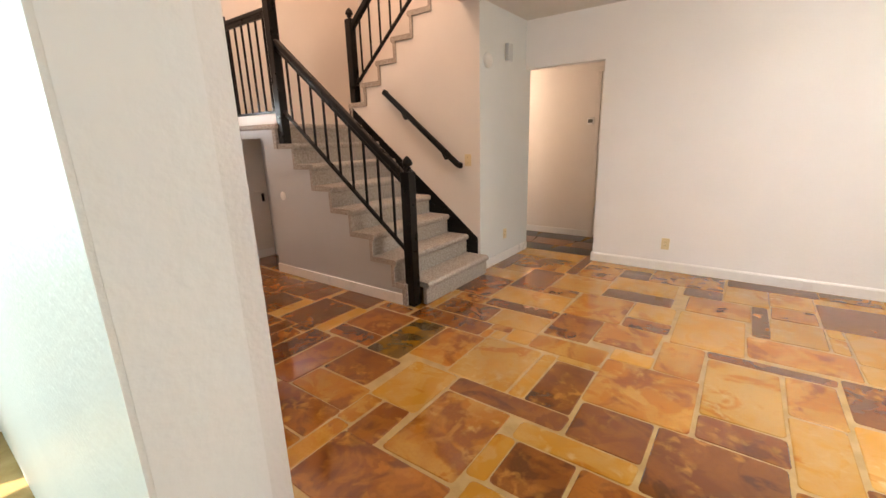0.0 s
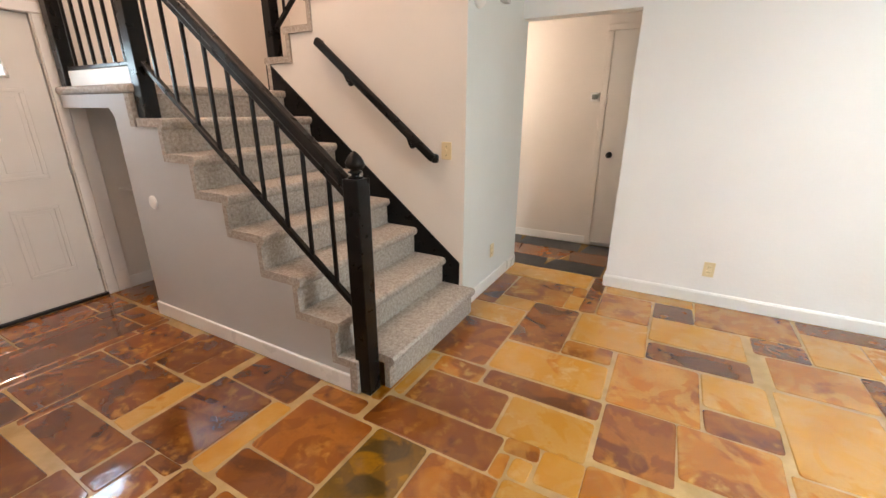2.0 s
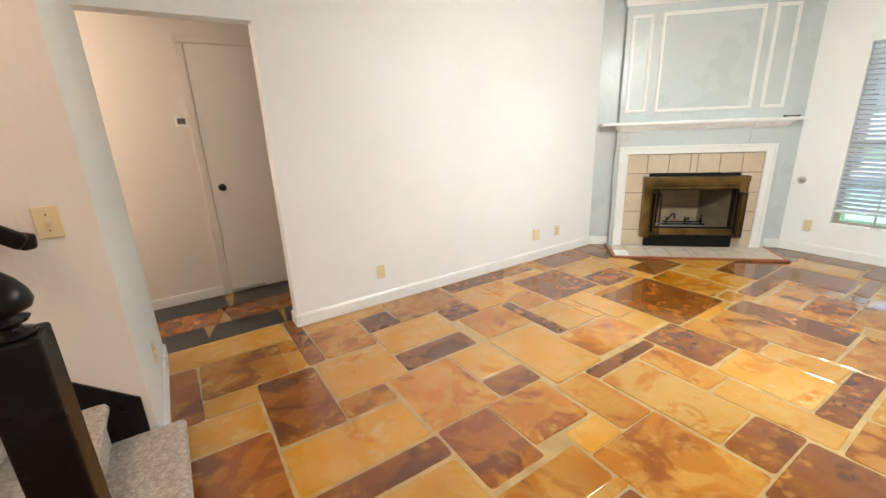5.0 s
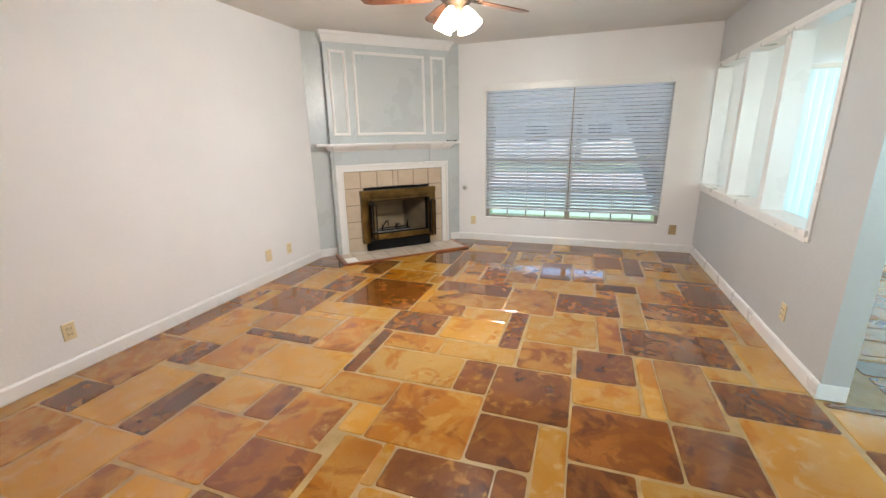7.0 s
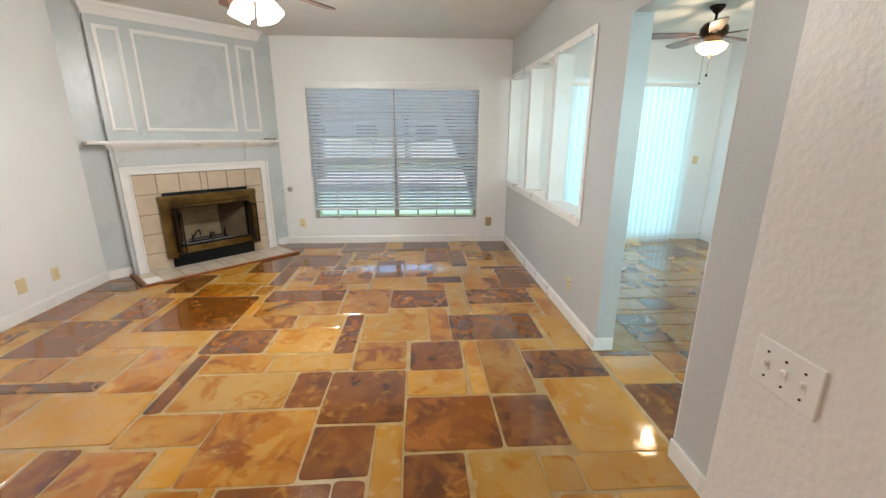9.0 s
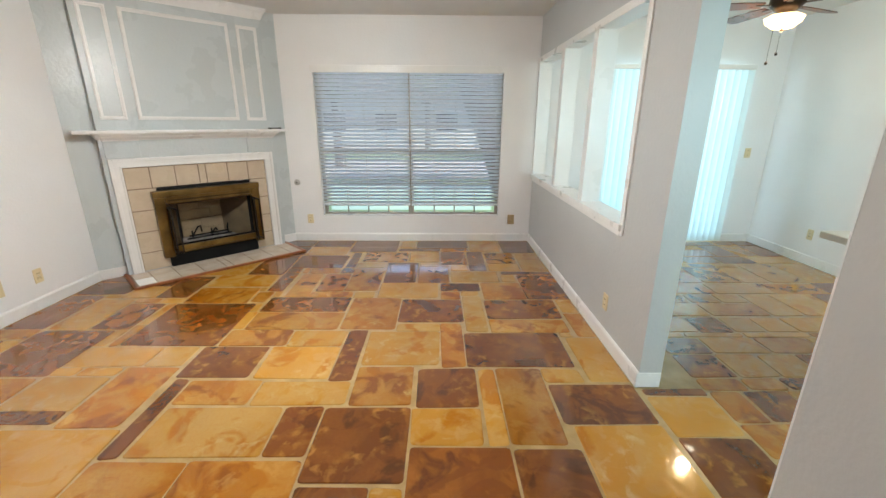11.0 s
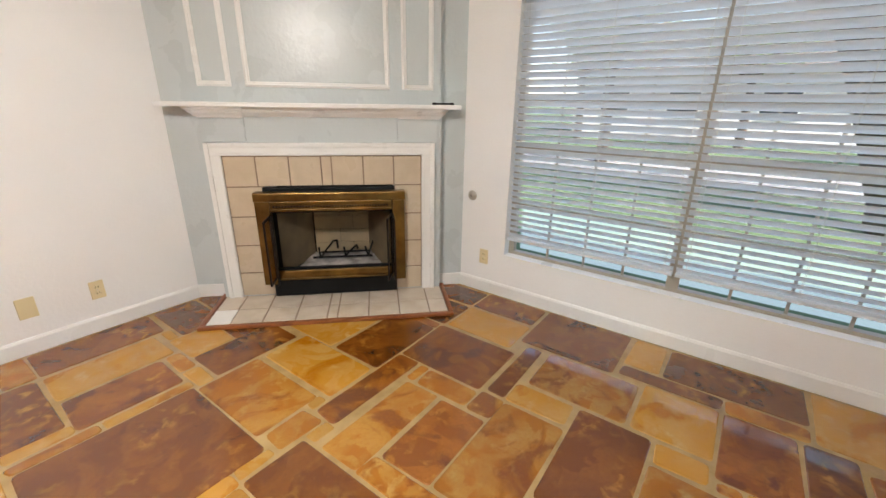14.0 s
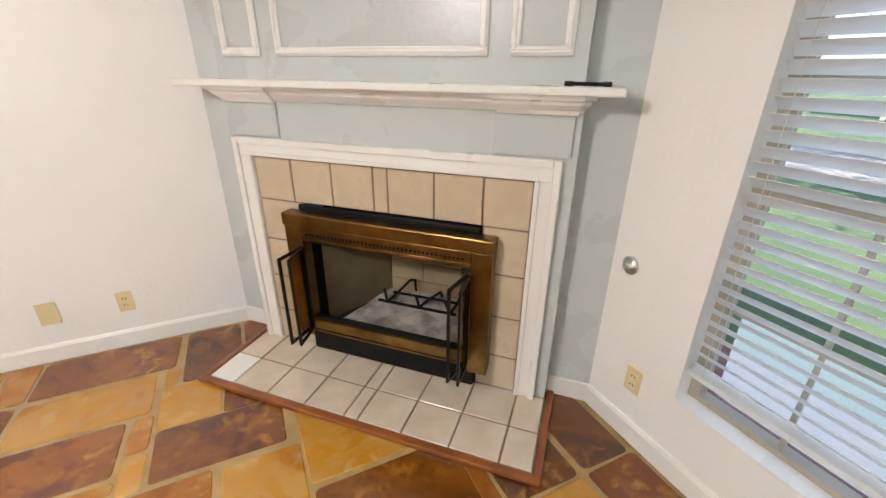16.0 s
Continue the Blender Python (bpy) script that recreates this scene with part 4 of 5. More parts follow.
part("escutcheon", moved(lathe([(0.038, 0), (0.038, 0.004), (0.03, 0.012), (0.018, 0.016), (0.016, 0.03), (0.009, 0.03), (0.008, 0.012)], 26), pose(0, 0, 0, 90)), NICKEL, valve, "", True)
part("key_socket", moved(lathe([(0.0085, 0.008), (0.0085, 0.014), (0, 0.014)], 12), pose(0, 0, 0, 90)), SOOT, valve)

# ---- ceiling fans ----
WALNUT = material("walnut_blade", (0.15, 0.055, 0.022), 0.28, scale=14.0, other=(0.08, 0.03, 0.014))
BRONZE = material("oiled_bronze", (0.045, 0.028, 0.018), 0.3, 0.9, var=0.2)
SHADE = glow("lit_frosted_shade", (1.0, 0.86, 0.62), 7.0)
SHADE_DIM = glow("lit_amber_bowl", (1.0, 0.70, 0.36), 1.6)


def fan(x, y, drop, turn, label, shades):
    f = thing("ceiling_fan", pose(x, y, CEIL, 0, 0, turn), label, "ceiling fan")
    part("canopy", lathe([(0.065, 0), (0.065, -0.02), (0.03, -0.06), (0.013, -0.07), (0.013, -drop + 0.10)], 24), BRONZE, f, "", True)
    part("motor", lathe([(0.03, -drop + 0.11), (0.09, -drop + 0.10), (0.12, -drop + 0.06), (0.12, -drop + 0.0), (0.08, -drop - 0.04), (0.045, -drop - 0.06), (0.04, -drop - 0.09), (0, -drop - 0.095)], 28), BRONZE, f, "", True)
    for k in range(5):
        m = pose(0, 0, 0, 0, 0, 72 * k)
        bm = bmesh.new()
        outline = [(0.17, -0.045), (0.30, -0.06), (0.58, -0.068), (0.63, -0.05), (0.645, 0), (0.63, 0.05), (0.58, 0.068), (0.30, 0.06), (0.17, 0.045)]
        fc = bm.faces.new([bm.verts.new((a, b, 0)) for a, b in outline])
        r = bmesh.ops.extrude_face_region(bm, geom=[fc])
        bmesh.ops.translate(bm, vec=(0, 0, 0.007), verts=[v for v in r["geom"] if isinstance(v, bmesh.types.BMVert)])
        bmesh.ops.recalc_face_normals(bm, faces=bm.faces)
        bmesh.ops.rotate(bm, cent=(0, 0, 0), matrix=Matrix.Rotation(radians(11), 3, "X"), verts=bm.verts)
        b = part("blade", moved(bm, m @ Matrix.Translation((0, 0, -drop + 0.0))), WALNUT, f, "dark walnut fan blade")
        part("blade_iron", moved(box_bm(0.09, 0.22, -0.02, 0.02, -drop - 0.004, -drop + 0.004, 0.003), m), BRONZE, b)
    if shades:
        for k in range(shades):
            m = pose(0, 0, 0, 0, 0, 360 / shades * k + 20) @ Matrix.Translation((0.075, 0, -drop - 0.09)) @ pose(0, 0, 0, 0, -28, 0)
            s = part("shade", moved(lathe([(0.02, 0.02), (0.03, 0.0), (0.045, -0.03), (0.055, -0.07), (0.065, -0.105), (0.06, -0.108), (0.0, -0.10)], 20), m), SHADE, f, "glowing frosted glass bell shade", True)
            s.visible_shadow = False
    else:
        s = part("bowl", lathe([(0.10, -drop - 0.07), (0.135, -drop - 0.09), (0.12, -drop - 0.13), (0.07, -drop - 0.165), (0.0, -drop - 0.175)], 26), SHADE_DIM, f, "glowing amber glass bowl", True)
        s.visible_shadow = False
        part("bowl_knob", lathe([(0.012, -drop - 0.172), (0.014, -drop - 0.19), (0, -drop - 0.20)], 10), BRONZE, f)
        for dx, zz in ((0.05, 0.42), (-0.03, 0.36)):
            part("pull_chain", tube([(dx, 0.03, -drop - 0.08), (dx, 0.03, -drop - zz)], 0.0015, 5), BRONZE, f)
            part("pull_knob", moved(lathe([(0.004, 0.012), (0.011, 0.0), (0.011, -0.012), (0, -0.016)], 10), Matrix.Translation((dx, 0.03, -drop - zz))), BRONZE, f)
    return f


fan(FAN[0], FAN[1], 0.29, -36, "bronze ceiling fan with walnut blades and lit shades", 4)
fan(2.62, -0.8, 0.25, 5, "bronze ceiling fan with a lit amber bowl", 0)

# ---- dining room ----
VERT = bpy.data.materials.new("translucent_vinyl")
VERT.use_nodes = True
nt = VERT.node_tree
tr = nt.nodes.new("ShaderNodeBsdfTranslucent")
tr.inputs[0].default_value = (0.66, 0.84, 0.88, 1)
df = nt.nodes.new("ShaderNodeBsdfDiffuse")
df.inputs[0].default_value = (0.80, 0.84, 0.80, 1)
mx = nt.nodes.new("ShaderNodeMixShader")
mx.inputs[0].default_value = 0.17
nt.links.new(df.outputs[0], mx.inputs[1])
nt.links.new(tr.outputs[0], mx.inputs[2])
nt.links.new(mx.outputs[0], nt.nodes["Material Output"].inputs[0])
slider = tagged(thing("window_2", pose(EAST + 0.06, -1.70, 0.02, 0, 0, 90), "white-framed sliding glass door", "sliding door"), kind="structure")
for a, b in ((0, 0.86), (0.86, 1.72)):
    part("frame", join(box_bm(a, a + 0.05, -0.02, 0.02, 0, 2.06), box_bm(b - 0.05, b, -0.02, 0.02, 0, 2.06), box_bm(a + 0.05, b - 0.05, -0.02, 0.02, 0, 0.06), box_bm(a + 0.05, b - 0.05, -0.02, 0.02, 2.0, 2.06)), TRIM, slider)
    part("pane", box_bm(a + 0.05, b - 0.05, -0.002, 0.002, 0.06, 2.0), PANE, slider).visible_shadow = False
vb = thing("vertical_blinds", pose(EAST - 0.09, -1.72, 0, 0, 0, 90), "white vertical vinyl blinds drawn across the slider", "blind")
part("head_rail", box_bm(0, 1.76, -0.025, 0.025, 2.10, 2.15, 0.004), TRIM, vb)
mesh = None
for i in range(22):
    if mesh is None:
        bm = bmesh.new()
        for a in range(5):
            s = -0.044 + 0.022 * a
            bm.verts.new((s, 0.006 * (1 - (s / 0.044) ** 2), 0.03)), bm.verts.new((s, 0.006 * (1 - (s / 0.044) ** 2), 2.10))
        bm.verts.ensure_lookup_table()
        for a in range(4):
            bm.faces.new([bm.verts[2 * a], bm.verts[2 * a + 2], bm.verts[2 * a + 3], bm.verts[2 * a + 1]])
        ob = part("vane", bm, VERT, vb)
        mesh = ob.data
    else:
        ob = new("vane", mesh)
        ob.parent = vb
    ob.location = (0.04 + 0.08 * i, 0, 0)
    ob.rotation_euler = (0, 0, radians(7 + random.uniform(-2, 2)))
COUNTER = material("cream_laminate", (0.72, 0.68, 0.60), 0.3, var=0.05)
CABINET = material("white_cabinet_paint", (0.72, 0.72, 0.70), 0.35, var=0.04)
bar_unit = thing("kitchen_peninsula", pose(0.3, -0.65, 0), "white kitchen peninsula cabinet with a dark kick", "cabinet")
part("body", box_bm(-0.9, 0.85, -0.28, 0.28, 0.1, 0.88, 0.004), CABINET, bar_unit)
part("kick", box_bm(-0.88, 0.83, -0.25, 0.26, 0.0, 0.1), SOOT, bar_unit, "dark recessed kick")
top = thing("countertop", pose(0.3, -0.65, 0.88), "cream laminate countertop on the peninsula", "countertop")
part("slab", box_bm(-0.92, 0.92, -0.31, 0.42, 0, 0.04, 0.006), COUNTER, top)

# unseen window, added as the opening for the kitchen lamp
added_kitchen_window = tagged(thing("window_3", pose(-2.50, -1.5, 1.0, 0, 0, 90), "unseen white-framed kitchen window added to light the dining room", "window"), kind="structure")
part("window_frame", ring(0.0, 1.2, 0.0, 1.1, 0.045, 0.05, 0.025), TRIM, added_kitchen_window)
part("pane", box_bm(0.045, 1.155, -0.003, 0.003, 0.045, 1.055), PANE, added_kitchen_window).visible_shadow = False

# ---- outdoors ----
GRASS = material("lawn_soil", (0.05, 0.09, 0.042), 0.9, scale=0.8, other=(0.09, 0.135, 0.055), bump=1.0, bump_scale=30)
structure("ground", join(box_bm(EAST + T + 0.001, 600, -600, 600, -0.6, -0.08), box_bm(-600, WEST - 0.31, -600, 600, -0.6, -0.08), box_bm(WEST - 0.31, EAST + T, 7.01, 600, -0.6, -0.08), box_bm(WEST - 0.31, EAST + T, -600, -4.61, -0.6, -0.08)), GRASS, "green lawn outside the window", "ground")
LEAF = material("tree_leaf", (0.09, 0.16, 0.04), 0.6, scale=3.0, other=(0.16, 0.24, 0.07))
BARK = material("tree_bark", (0.10, 0.075, 0.055), 0.9, scale=10.0, other=(0.05, 0.04, 0.03), bump=1.0, bump_scale=30)


def tree(x, y, height, spread, seed):
    rnd = random.Random(seed)
    t = thing("tree", pose(x, y, -0.08), "leafy green garden tree on the lawn", "tree", "garden trees")
    bms = []
    tips = []
    pts = [(0, 0, 0), (0.06, 0.03, height * 0.25), (0.02, 0.08, height * 0.45)]
    for i, (p, q) in enumerate(zip(pts, pts[1:])):
        bm = bmesh.new()
        p, q = Vector(p), Vector(q)
        bmesh.ops.create_cone(bm, cap_ends=True, segments=10, radius1=0.17 - 0.04 * i, radius2=0.13 - 0.04 * i, depth=(q - p).length + 0.02)
        m = (q - p).to_track_quat("Z", "Y").to_matrix().to_4x4()
        m.translation = (p + q) / 2
        bms.append(moved(bm, m))
    for k in range(7):
        a = 2 * math.pi * k / 7 + rnd.uniform(-0.3, 0.3)
        p = Vector(pts[-1]) * rnd.uniform(0.75, 1.0)
        q = Vector((math.cos(a) * spread * rnd.uniform(0.5, 0.8), math.sin(a) * spread * rnd.uniform(0.5, 0.8), height * rnd.uniform(0.6, 0.9)))
        bm = bmesh.new()
        bmesh.ops.create_cone(bm, cap_ends=True, segments=7, radius1=0.07, radius2=0.02, depth=(q - p).length)
        m = (q - p).to_track_quat("Z", "Y").to_matrix().to_4x4()
        m.translation = (p + q) / 2
        bms.append(moved(bm, m))
        tips += [p.lerp(q, s) for s in (0.5, 0.75, 1.0)]
    part("trunk", join(*bms), BARK, t)
    verts, faces = [], []
    for _ in range(2600):
        c = rnd.choice(tips) + Vector((rnd.gauss(0, 0.45), rnd.gauss(0, 0.45), rnd.gauss(0, 0.38))) * spread * 0.45
        u = Vector((rnd.uniform(-1, 1), rnd.uniform(-1, 1), rnd.uniform(-0.6, 0.6))).normalized()
        w = u.cross(Vector((rnd.uniform(-1, 1), rnd.uniform(-1, 1), 1))).normalized()
        s = rnd.uniform(0.05, 0.10)
        n = len(verts)
        verts += [c - u * s, c + w * s * 0.5, c + u * s, c - w * s * 0.5]
        faces.append((n, n + 1, n + 2, n + 3))
    me = bpy.data.meshes.new("crown")
    me.from_pydata([tuple(v) for v in verts], [], faces)
    me.materials.append(LEAF)
    ob = new("crown", me)
    ob.parent = t


def leaning_tree(x, y):
    """An old tree whose thick trunk leans along the house before it forks."""
    rnd = random.Random(8)
    t = thing("tree", pose(x, y, -0.08), "old leaning garden tree with a thick trunk", "tree", "garden trees")
    line = [((0, 0, 0), 0.42), ((0, 0.14, 0.45), 0.33), ((0.02, 0.42, 1.1), 0.30), ((0.0, 0.68, 1.75), 0.29), ((0.0, 1.0, 2.5), 0.30)]
    forks = [[line[-1], ((0.1, 1.7, 3.3), 0.19), ((0.2, 2.6, 4.3), 0.10)], [line[-1], ((-0.1, 0.8, 3.5), 0.20), ((0.1, 0.3, 4.9), 0.09)], [line[-2], ((0.3, 0.1, 2.7), 0.14), ((0.5, -0.7, 3.8), 0.07)]]
    bms, tips = [], []
    for run in [line] + forks:
        for (p, a), (q, b) in zip(run, run[1:]):
            p, q = Vector(p), Vector(q)
            bm = bmesh.new()
            bmesh.ops.create_cone(bm, cap_ends=True, segments=14, radius1=a, radius2=b, depth=(q - p).length * 1.06)
            m = (q - p).to_track_quat("Z", "Y").to_matrix().to_4x4()
            m.translation = (p + q) / 2
            bms.append(moved(bm, m))
        if run is not line:
            tips += [Vector(run[1][0]).lerp(Vector(run[2][0]), k) for k in (0.5, 1.0, 1.3)]
    part("trunk", join(*bms), BARK, t, "thick leaning trunk", True)
    verts, faces = [], []
    for _ in range(4200):
        c = rnd.choice(tips) + Vector((rnd.gauss(0, 0.8), rnd.gauss(0, 0.9), rnd.gauss(0.2, 0.45)))
        u = Vector((rnd.uniform(-1, 1), rnd.uniform(-1, 1), rnd.uniform(-0.6, 0.6))).normalized()
        w = u.cross(Vector((rnd.uniform(-1, 1), rnd.uniform(-1, 1), 1))).normalized()
        k = rnd.uniform(0.05, 0.10)
        n = len(verts)
        verts += [c - u * k, c + w * k * 0.5, c + u * k, c - w * k * 0.5]
        faces.append((n, n + 1, n + 2, n + 3))
    me = bpy.data.meshes.new("crown")
    me.from_pydata([tuple(v) for v in verts], [], faces)
    me.materials.append(LEAF)
    ob = new("crown", me)
    ob.parent = t


leaning_tree(9.0, 0.30)
tree(13.5, 5.4, 5.5, 2.0, 3)
tree(17.0, -3.2, 5.5, 2.0, 5)
tree(19.0, 8.0, 7.0, 2.6, 6)
tree(21.0, 2.5, 6.5, 2.6, 7)
CONCRETE = material("grey_concrete", (0.27, 0.26, 0.25), 0.85, scale=3.0, other=(0.20, 0.19, 0.185))
structure("road", box_bm(11.2, 16.2, -60, 60, -0.079, -0.06), CONCRETE, "grey concrete drive beyond the lawn", "road")
structure("pavement_border", box_bm(4.75, 5.35, -30, 30, -0.079, -0.05), material("red_brick_border", (0.28, 0.14, 0.11), 0.85, scale=9.0, other=(0.20, 0.10, 0.08)), "reddish brick garden border", "path")
STUCCO = material("pale_stucco", (0.68, 0.65, 0.62), 0.9, scale=2.0, other=(0.58, 0.55, 0.52))
ROOF = material("grey_shingle", (0.14, 0.13, 0.125), 0.9, scale=8.0, other=(0.09, 0.085, 0.08))
house = thing("house", pose(24, 3, -0.08), "pale neighbouring house behind the trees", "house")
part("wall", box_bm(0, 8, -7, 7, 0, 3.0), STUCCO, house)
part("roof", extrude_profile([(-0.6, 3.0), (8.6, 3.0), (4, 5.4)], -7.5, 7.5, "y"), ROOF, house, "grey shingle roof")
for y in (-5, -1.5, 2, 5):
    wdw = part("window", box_bm(-0.03, 0.0, y - 0.7, y + 0.7, 1.0, 2.2), TRIM, house)
    part("pane", box_bm(-0.04, -0.03, y - 0.62, y + 0.62, 1.08, 2.12), material("dark_window_glass", (0.03, 0.04, 0.05), 0.05), wdw)

# ---- stone floor ----


def stone_material(name, light, deep, blotch, amount, fleck):
    """A sealed flagstone: cloudy tones, sharp-edged blotches and fine grain, shifted stone by stone."""
    m = bpy.data.materials.new(name)
    m.use_nodes = True
    n, l = m.node_tree.nodes, m.node_tree.links
    b = n["Principled BSDF"]
    co, info = n.new("ShaderNodeTexCoord"), n.new("ShaderNodeObjectInfo")
    mul = n.new("ShaderNodeMath")
    mul.operation = "MULTIPLY"
    mul.inputs[1].default_value = 37.0
    l.new(info.outputs["Random"], mul.inputs[0])
    add = n.new("ShaderNodeVectorMath")
    l.new(co.outputs["Object"], add.inputs[0])
    l.new(mul.outputs[0], add.inputs[1])

    def cloud(scale, detail, twist, lo, hi):
        t = n.new("ShaderNodeTexNoise")
        t.inputs["Scale"].default_value, t.inputs["Detail"].default_value, t.inputs["Distortion"].default_value = scale, detail, twist
        l.new(add.outputs[0], t.inputs["Vector"])
        r = n.new("ShaderNodeMapRange")
        r.inputs[1].default_value, r.inputs[2].default_value = lo, hi
        l.new(t.outputs["Fac"], r.inputs[0])
        return r.outputs[0]

    def blend(fac, a, c):
        x = n.new("ShaderNodeMix")
        x.data_type = "RGBA"
        l.new(fac, x.inputs[0])
        for s, v in ((x.inputs[6], a), (x.inputs[7], c)):
            if isinstance(v, tuple):
                s.default_value = (*v, 1)
            else:
                l.new(v, s)
        return x.outputs[2]

    def times(a, c):
        x = n.new("ShaderNodeMath")
        x.operation = "MULTIPLY"
        l.new(a, x.inputs[0])
        if isinstance(c, float):
            x.inputs[1].default_value = c
        else:
            l.new(c, x.inputs[1])
        return x.outputs[0]

    c0 = blend(cloud(2.6, 3.0, 0.5, 0.36, 0.64), light, deep)
    c1 = blend(times(cloud(3.6, 5.0, 1.4, 0.51 - amount, 0.545 - amount), 0.8), c0, deep)
    c2 = blend(times(cloud(3.0, 6.0, 1.2, 0.54 - amount, 0.61 - amount), 0.9), c1, blotch)
    c2 = blend(times(cloud(5.0, 6.0, 0.8, 0.54, 0.62), 0.6), c2, light)
    c3 = blend(times(cloud(15.0, 7.0, 0.4, 0.52, 0.66), cloud(3.2, 2.0, 0.0, 0.47, 0.64)), c2, fleck)
    c3 = blend(times(cloud(60.0, 4.0, 0.0, 0.45, 0.75), 0.35), c3, deep)
    hsv = n.new("ShaderNodeHueSaturation")
    hsv.inputs["Saturation"].default_value = 1.07
    vr = n.new("ShaderNodeMapRange")
    vr.inputs[3].default_value, vr.inputs[4].default_value = 0.76, 1.04
    l.new(info.outputs["Random"], vr.inputs[0])
    l.new(vr.outputs[0], hsv.inputs["Value"])
    l.new(c3, hsv.inputs["Color"])
    l.new(hsv.outputs[0], b.inputs["Base Color"])
    b.inputs["Coat Weight"].default_value, b.inputs["Coat Roughness"].default_value = 0.55, 0.035
    rr = n.new("ShaderNodeMapRange")
    rr.inputs[3].default_value, rr.inputs[4].default_value = 0.045, 0.13
    l.new(cloud(9.0, 3.0, 0.0, 0.3, 0.7), rr.inputs[0])
    l.new(rr.outputs[0], b.inputs["Roughness"])
    bp = n.new("ShaderNodeBump")
    bp.inputs["Strength"].default_value, bp.inputs["Distance"].default_value = 0.10, 0.01
    l.new(cloud(11.0, 5.0, 0.4, 0.2, 0.8), bp.inputs["Height"])
    l.new(bp.outputs["Normal"], b.inputs["Normal"])
    return m


GOLD = stone_material("gold_flagstone", (0.525, 0.310, 0.098), (0.48, 0.235, 0.048), (0.39, 0.150, 0.025), -0.03, (0.57, 0.38, 0.15))
AMBER = stone_material("amber_flagstone", (0.48, 0.250, 0.065), (0.365, 0.138, 0.026), (0.22, 0.068, 0.016), 0.012, (0.53, 0.31, 0.095))
RUST = stone_material("rust_flagstone", (0.325, 0.125, 0.033), (0.205, 0.066, 0.019), (0.115, 0.037, 0.013), 0.012, (0.46, 0.23, 0.06))
DARK = stone_material("dark_flagstone", (0.245, 0.090, 0.026), (0.155, 0.052, 0.016), (0.090, 0.031, 0.011), 0.015, (0.42, 0.20, 0.055))
OLIVE = stone_material("olive_flagstone", (0.27, 0.13, 0.02), (0.11, 0.06, 0.015), (0.055, 0.034, 0.012), 0.05, (0.46, 0.25, 0.045))
SLATE = material("black_slate", (0.022, 0.022, 0.024), 0.3, scale=5.0, other=(0.045, 0.04, 0.036), bump=0.5, bump_scale=20)
floor_ob = bpy.data.objects["floor"]
LAID = []
stone_rng = random.Random(11)


def flagstone(mat, x0, y0, x1, y1):
    """One flagstone with rounded, slightly uneven corners and an eased edge."""
    g = 0.006
    x0, y0, x1, y1 = x0 + g, y0 + g, x1 - g, y1 - g
    r = min(0.024, 0.3 * min(x1 - x0, y1 - y0))
    j = lambda: stone_rng.uniform(-0.006, 0.006)
    pts = []
    for cx, cy, a0 in ((x1 - r, y1 - r, 0), (x0 + r, y1 - r, 90), (x0 + r, y0 + r, 180), (x1 - r, y0 + r, 270)):
        rr = r * stone_rng.uniform(0.55, 1.1)
        ox, oy = j(), j()
        for k in (0, 45, 90):
            a = radians(a0 + k)
            pts.append((cx + (r - rr) * (1 if cx > (x0 + x1) / 2 else -1) + rr * math.cos(a) + ox, cy + (r - rr) * (1 if cy > (y0 + y1) / 2 else -1) + rr * math.sin(a) + oy))
    n = len(pts)
    mx, my = (x0 + x1) / 2, (y0 + y1) / 2
    top = stone_rng.uniform(-0.0012, 0.0)
    ease = 0.004
    ring_lo = [(x, y, -0.008) for x, y in pts]
    ring_mid = [(x, y, top - 0.0030) for x, y in pts]
    tx, ty = stone_rng.uniform(-0.0022, 0.0022), stone_rng.uniform(-0.0022, 0.0022)
    ring_hi = [(x + (ease if x < mx else -ease), y + (ease if y < my else -ease), top + tx * (x - mx) + ty * (y - my)) for x, y in pts]
    faces = [tuple(range(2 * n, 3 * n))]
    for i in range(n):
        k = (i + 1) % n
        faces += [(i, k, n + k, n + i), (n + i, n + k, 2 * n + k, 2 * n + i)]
    me = bpy.data.meshes.new("flagstone")
    me.from_pydata(ring_lo + ring_mid + ring_hi, [], faces)
    me.materials.append(mat)
    ob = new("flagstone", me)
    ob.parent = floor_ob
    return ob


def lay(mat, x0, y0, x1, y1):
    LAID.append((x0, y0, x1, y1))
    flagstone(mat, x0, y0, x1, y1)


lay(DARK, -3.88, 2.13, -3.49, 2.92)
lay(DARK, -3.04, 1.54, -2.49, 2.05)
lay(DARK, -3.41, 1.76, -3.04, 2.17)
lay(DARK, -2.98, 2.11, -2.38, 2.33)
lay(GOLD, -2.62, 2.33, -2.49, 2.72)
lay(DARK, -2.98, 2.33, -2.62, 2.71)
lay(DARK, -2.98, 2.72, -2.71, 3.14)
lay(DARK, -2.04, 1.77, -1.80, 2.37)
lay(RUST, -1.79, 1.79, -1.52, 2.37)
lay(DARK, -1.51, 2.03, -1.11, 2.36)
lay(DARK, -2.48, 2.34, -2.05, 2.84)
lay(GOLD, -2.05, 2.37, -1.92, 2.84)
lay(DARK, -1.91, 2.38, -1.46, 2.56)
lay(RUST, -1.91, 2.56, -1.46, 2.94)
lay(DARK, -2.44, 2.84, -1.96, 3.10)
lay(RUST, -1.57, 2.95, -0.89, 3.18)
lay(RUST, -1.70, 3.66, -1.20, 4.20)
lay(GOLD, -1.76, 4.20, -1.20, 4.48)
lay(RUST, -1.74, 4.48, -1.48, 5.12)
lay(GOLD, -1.70, 5.12, -0.88, 5.43)
lay(RUST, -0.93, 1.34, -0.27, 1.71)
